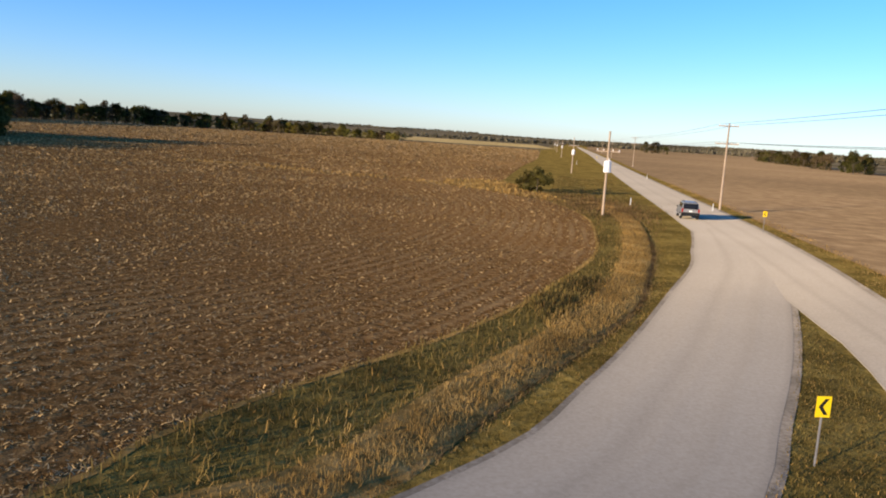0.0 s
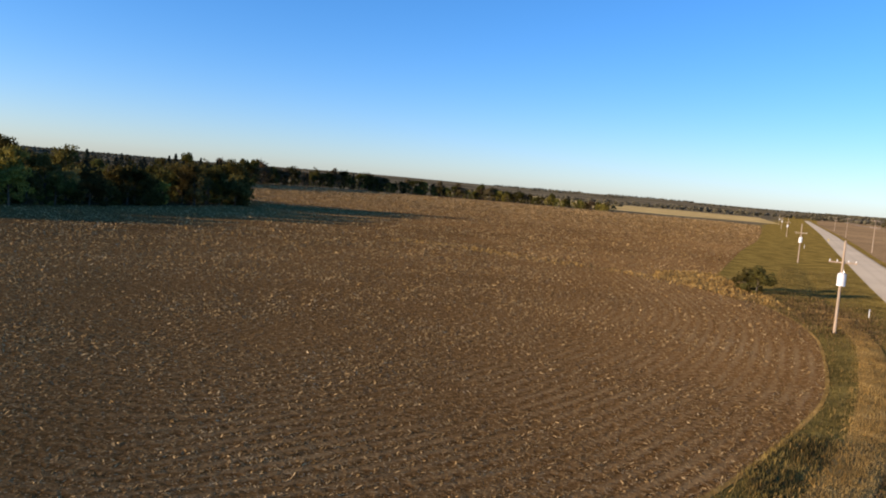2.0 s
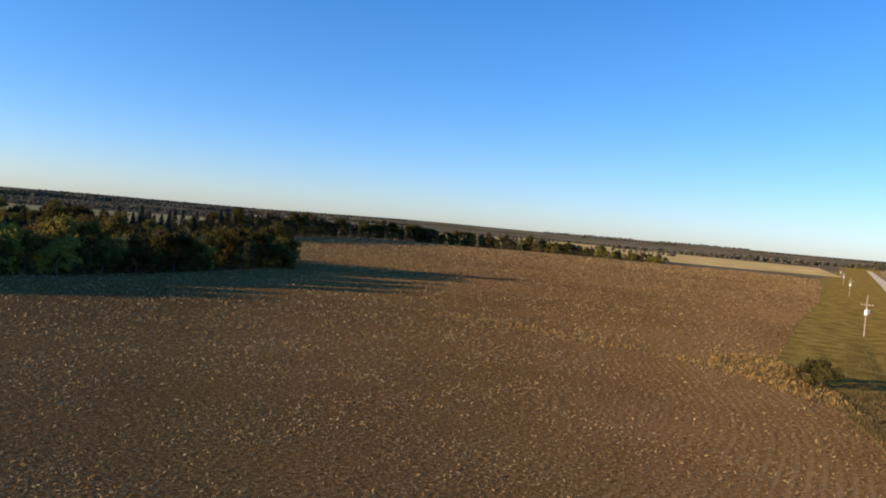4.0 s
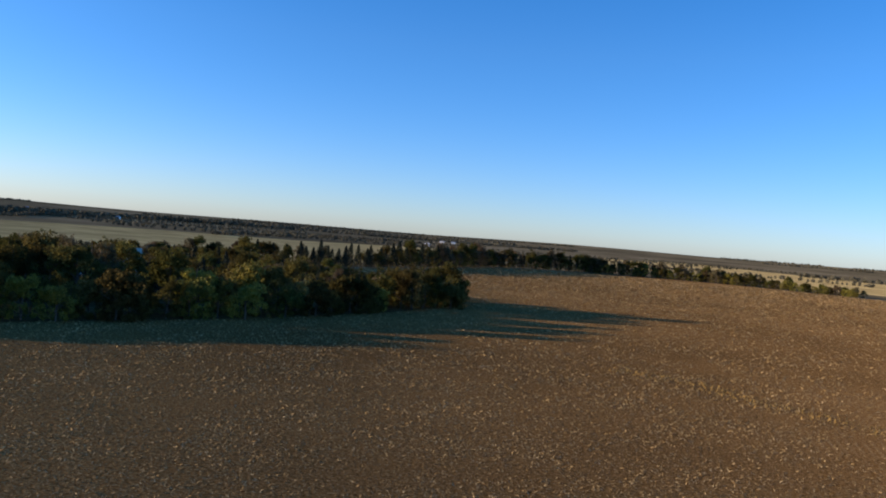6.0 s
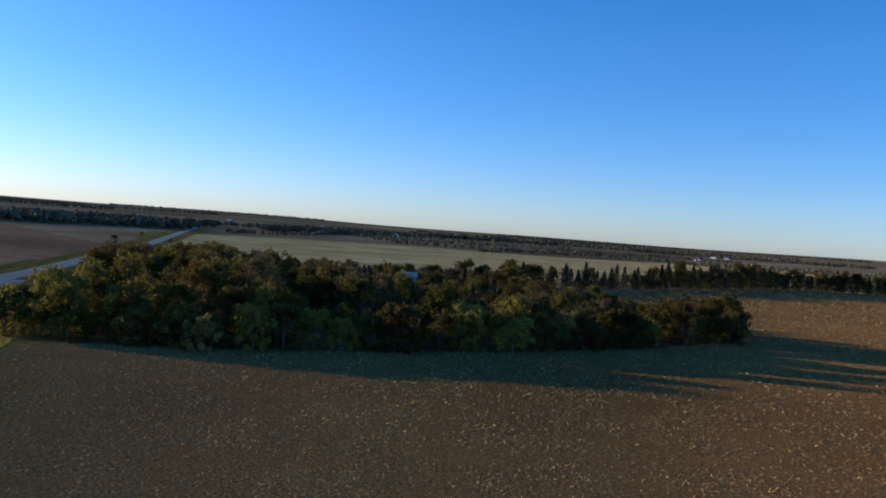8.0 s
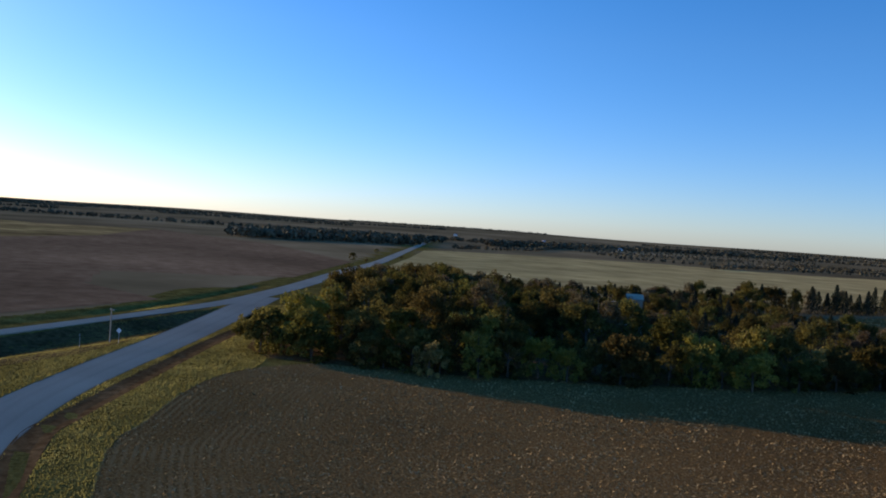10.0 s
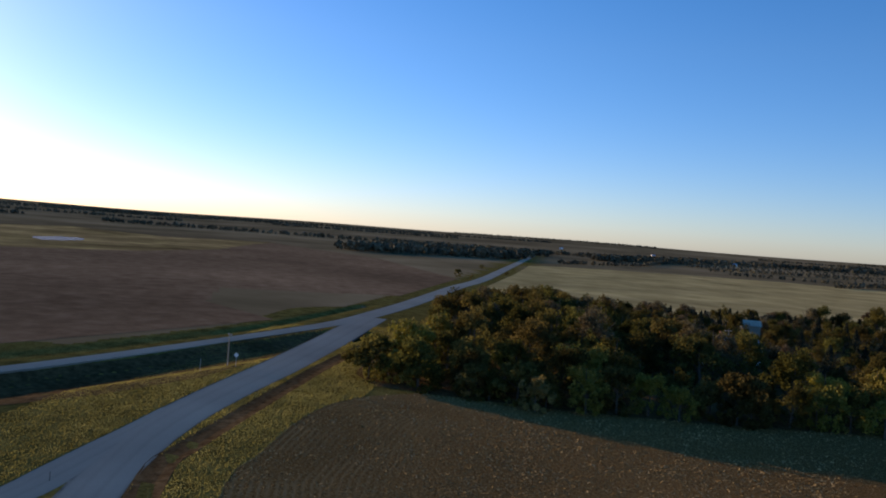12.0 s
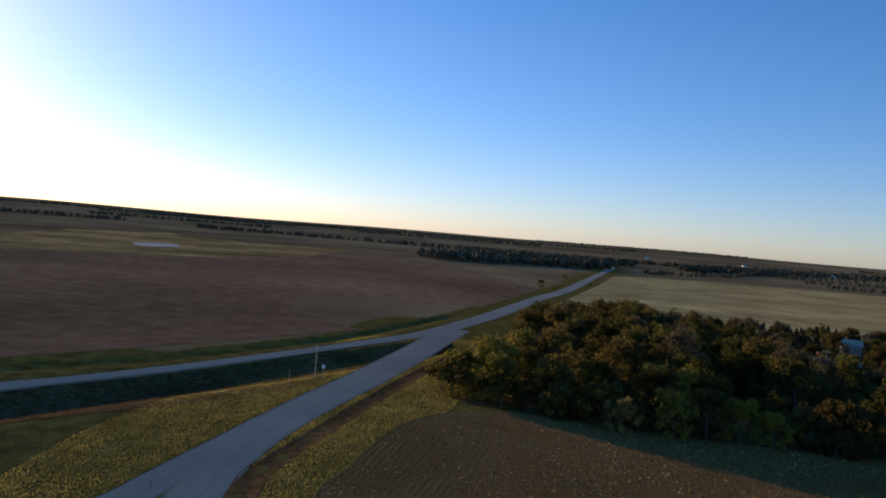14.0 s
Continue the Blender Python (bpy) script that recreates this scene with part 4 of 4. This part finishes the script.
ws = np.concatenate([ws, corner[inside(corner[:, 0], corner[:, 1], cp)]])
wh = rs.uniform(.1, .45, len(ws))
slivers("field_drain_grass", ws, np.full(len(ws), .01), wh, .05 + .25 * wh, (.3, 1.4), BLADE_DRY, "dry grass tufts along a shallow field drain", "grass", 15)
n = 440000
gx, gy = rs.uniform(-230, -80, n), rs.uniform(-45, 70, n)
dc, dw = line_distance(gx, gy, CURVE), line_distance(gx, gy, STRAIGHT_W)
wc = np.interp(gx, CURVE[:, 0], wide)
ok = (dc > wc + .4) & (dw > 3.6) & (dc < 22) & ~inside(gx, gy, np.array(NEAR_FIELD)) & (line_distance(gx, gy, SPUR) > 3.2) & (line_distance(gx, gy, DITCH[DITCH[:, 0] < -60]) > 1.7)
gx, gy = gx[ok], gy[ok]
slivers("far_verge_grass", np.stack([gx, gy], 1), ground_height(gx, gy) - .02, rs.uniform(.10, .22, len(gx)), rs.uniform(.06, .12, len(gx)), (0.5, 1.5), BLADE_GOLD, "yellow-green rough grass beside the curved road", "grass", 9)


# ---- car ----
def motions():
    walk(car, CAR_ROWS)


CAR_ROWS = []


def shell(bm, profile, half, taper=0.0, bevel=0.05):
    """A side outline (y, z) drawn out to both sides, narrower towards the top by taper."""
    top, bottom = max(z for _, z in profile), min(z for _, z in profile)
    sides = []
    for sgn in (-1, 1):
        sides.append([bm.verts.new((sgn * (half - taper * (z - bottom) / (top - bottom)), y, z)) for y, z in profile])
    n = len(profile)
    bm.faces.new(sides[0])
    bm.faces.new(sides[1][::-1])
    for i in range(n):
        j = (i + 1) % n
        bm.faces.new((sides[0][j], sides[0][i], sides[1][i], sides[1][j]))
    bmesh.ops.recalc_face_normals(bm, faces=bm.faces[:])
    bmesh.ops.bevel(bm, geom=bm.edges[:], offset=bevel, segments=2, affect="EDGES")
    return bm


SILVER = material("silver_car_paint", [(0.23, 0.225, 0.21), (0.26, 0.255, 0.24), (0.29, 0.285, 0.27)], 3.0, 0.35, 0, 1.0, 0.05, metal=0.25)
RED_LENS = material("red_lens", [(0.30, 0.008, 0.006), (0.36, 0.01, 0.008), (0.42, 0.014, 0.01)], 9.0, 0.2, 0, 1.0, 0.05)
RUBBER = material("tyre_rubber", [(0.014, 0.014, 0.014), (0.02, 0.02, 0.02), (0.03, 0.03, 0.03)], 9.0, 0.85, 0, 1.0, 0.1)


def build_car():
    ob = thing("car", 28, 79, 0.07, 0, label="silver sport utility car with dark rear window driving away", category="car")
    part("body", shell(bmesh.new(), [(-2.3, .42), (-2.34, .7), (-2.28, 1.05), (1.0, 1.05), (2.1, .98), (2.32, .8), (2.34, .42), (1.9, .34), (-1.9, .34)], .93, .06, .06), SILVER, ob)
    part("cabin", shell(bmesh.new(), [(-2.22, 1.03), (-2.0, 1.66), (-1.8, 1.74), (.25, 1.74), (.5, 1.68), (1.15, 1.03)], .86, .16, .05), SILVER, ob)
    part("rear_window", box(bmesh.new(), 0, -2.15, 1.34, 1.42, .03, .56, .01, pose(0, 0, 0, -19)), DARK_GLASS, ob, "dark tinted rear window")
    part("windscreen", box(bmesh.new(), 0, .86, 1.37, 1.36, .03, .72, .01, pose(0, 0, 0, 45)), DARK_GLASS, ob)
    for sx in (-1, 1):
        for y0, ln in ((-1.5, .75), (-.65, .8), (.22, .75)):
            part("side_window", box(bmesh.new(), sx * .80, y0, 1.37, .02, ln, .42, .008, pose(0, 0, 0, 0, -13 * sx)), DARK_GLASS, ob)
        part("tail_light", box(bmesh.new(), sx * .80, -2.31, .93, .17, .06, .36, .02), RED_LENS, ob, "red tail light")
        part("headlight", box(bmesh.new(), sx * .70, 2.28, .76, .32, .06, .16, .02), WHITE, ob)
        part("roof_rail", rod(bmesh.new(), (sx * .58, -1.8, 1.78), (sx * .58, .1, 1.78), .022, .022, 6), BLACK, ob)
        part("mirror", box(bmesh.new(), sx * 1.0, .72, 1.12, .18, .1, .14, .03), BLACK, ob)
        for sy in (-1.42, 1.42):
            w = part("wheel", rod(bmesh.new(), (sx * .70, sy, .36), (sx * .93, sy, .36), .36, .36, 20), RUBBER, ob)
            part("rim", rod(bmesh.new(), (sx * .90, sy, .36), (sx * .945, sy, .36), .22, .2, 12), STEEL, w)
    part("rear_bumper", box(bmesh.new(), 0, -2.34, .56, 1.78, .14, .34, .04), BLACK, ob, "dark plastic rear bumper")
    part("front_bumper", box(bmesh.new(), 0, 2.34, .52, 1.78, .14, .2, .04), BLACK, ob)
    part("number_plate", box(bmesh.new(), 0, -2.345, .86, .31, .012, .16), WHITE, ob, "plain pale number plate")
    return ob


car = build_car()
CAR_ROWS = [(t, pose(float(np.interp(79 + 17 * t, STRAIGHT_E[:, 1], STRAIGHT_E[:, 0])) - 2.2, 79 + 17 * t, 0.085, 0, 0, -12.5)) for t in (0, 2, 4, 6, 8, 10, 12, 14)]
motions()
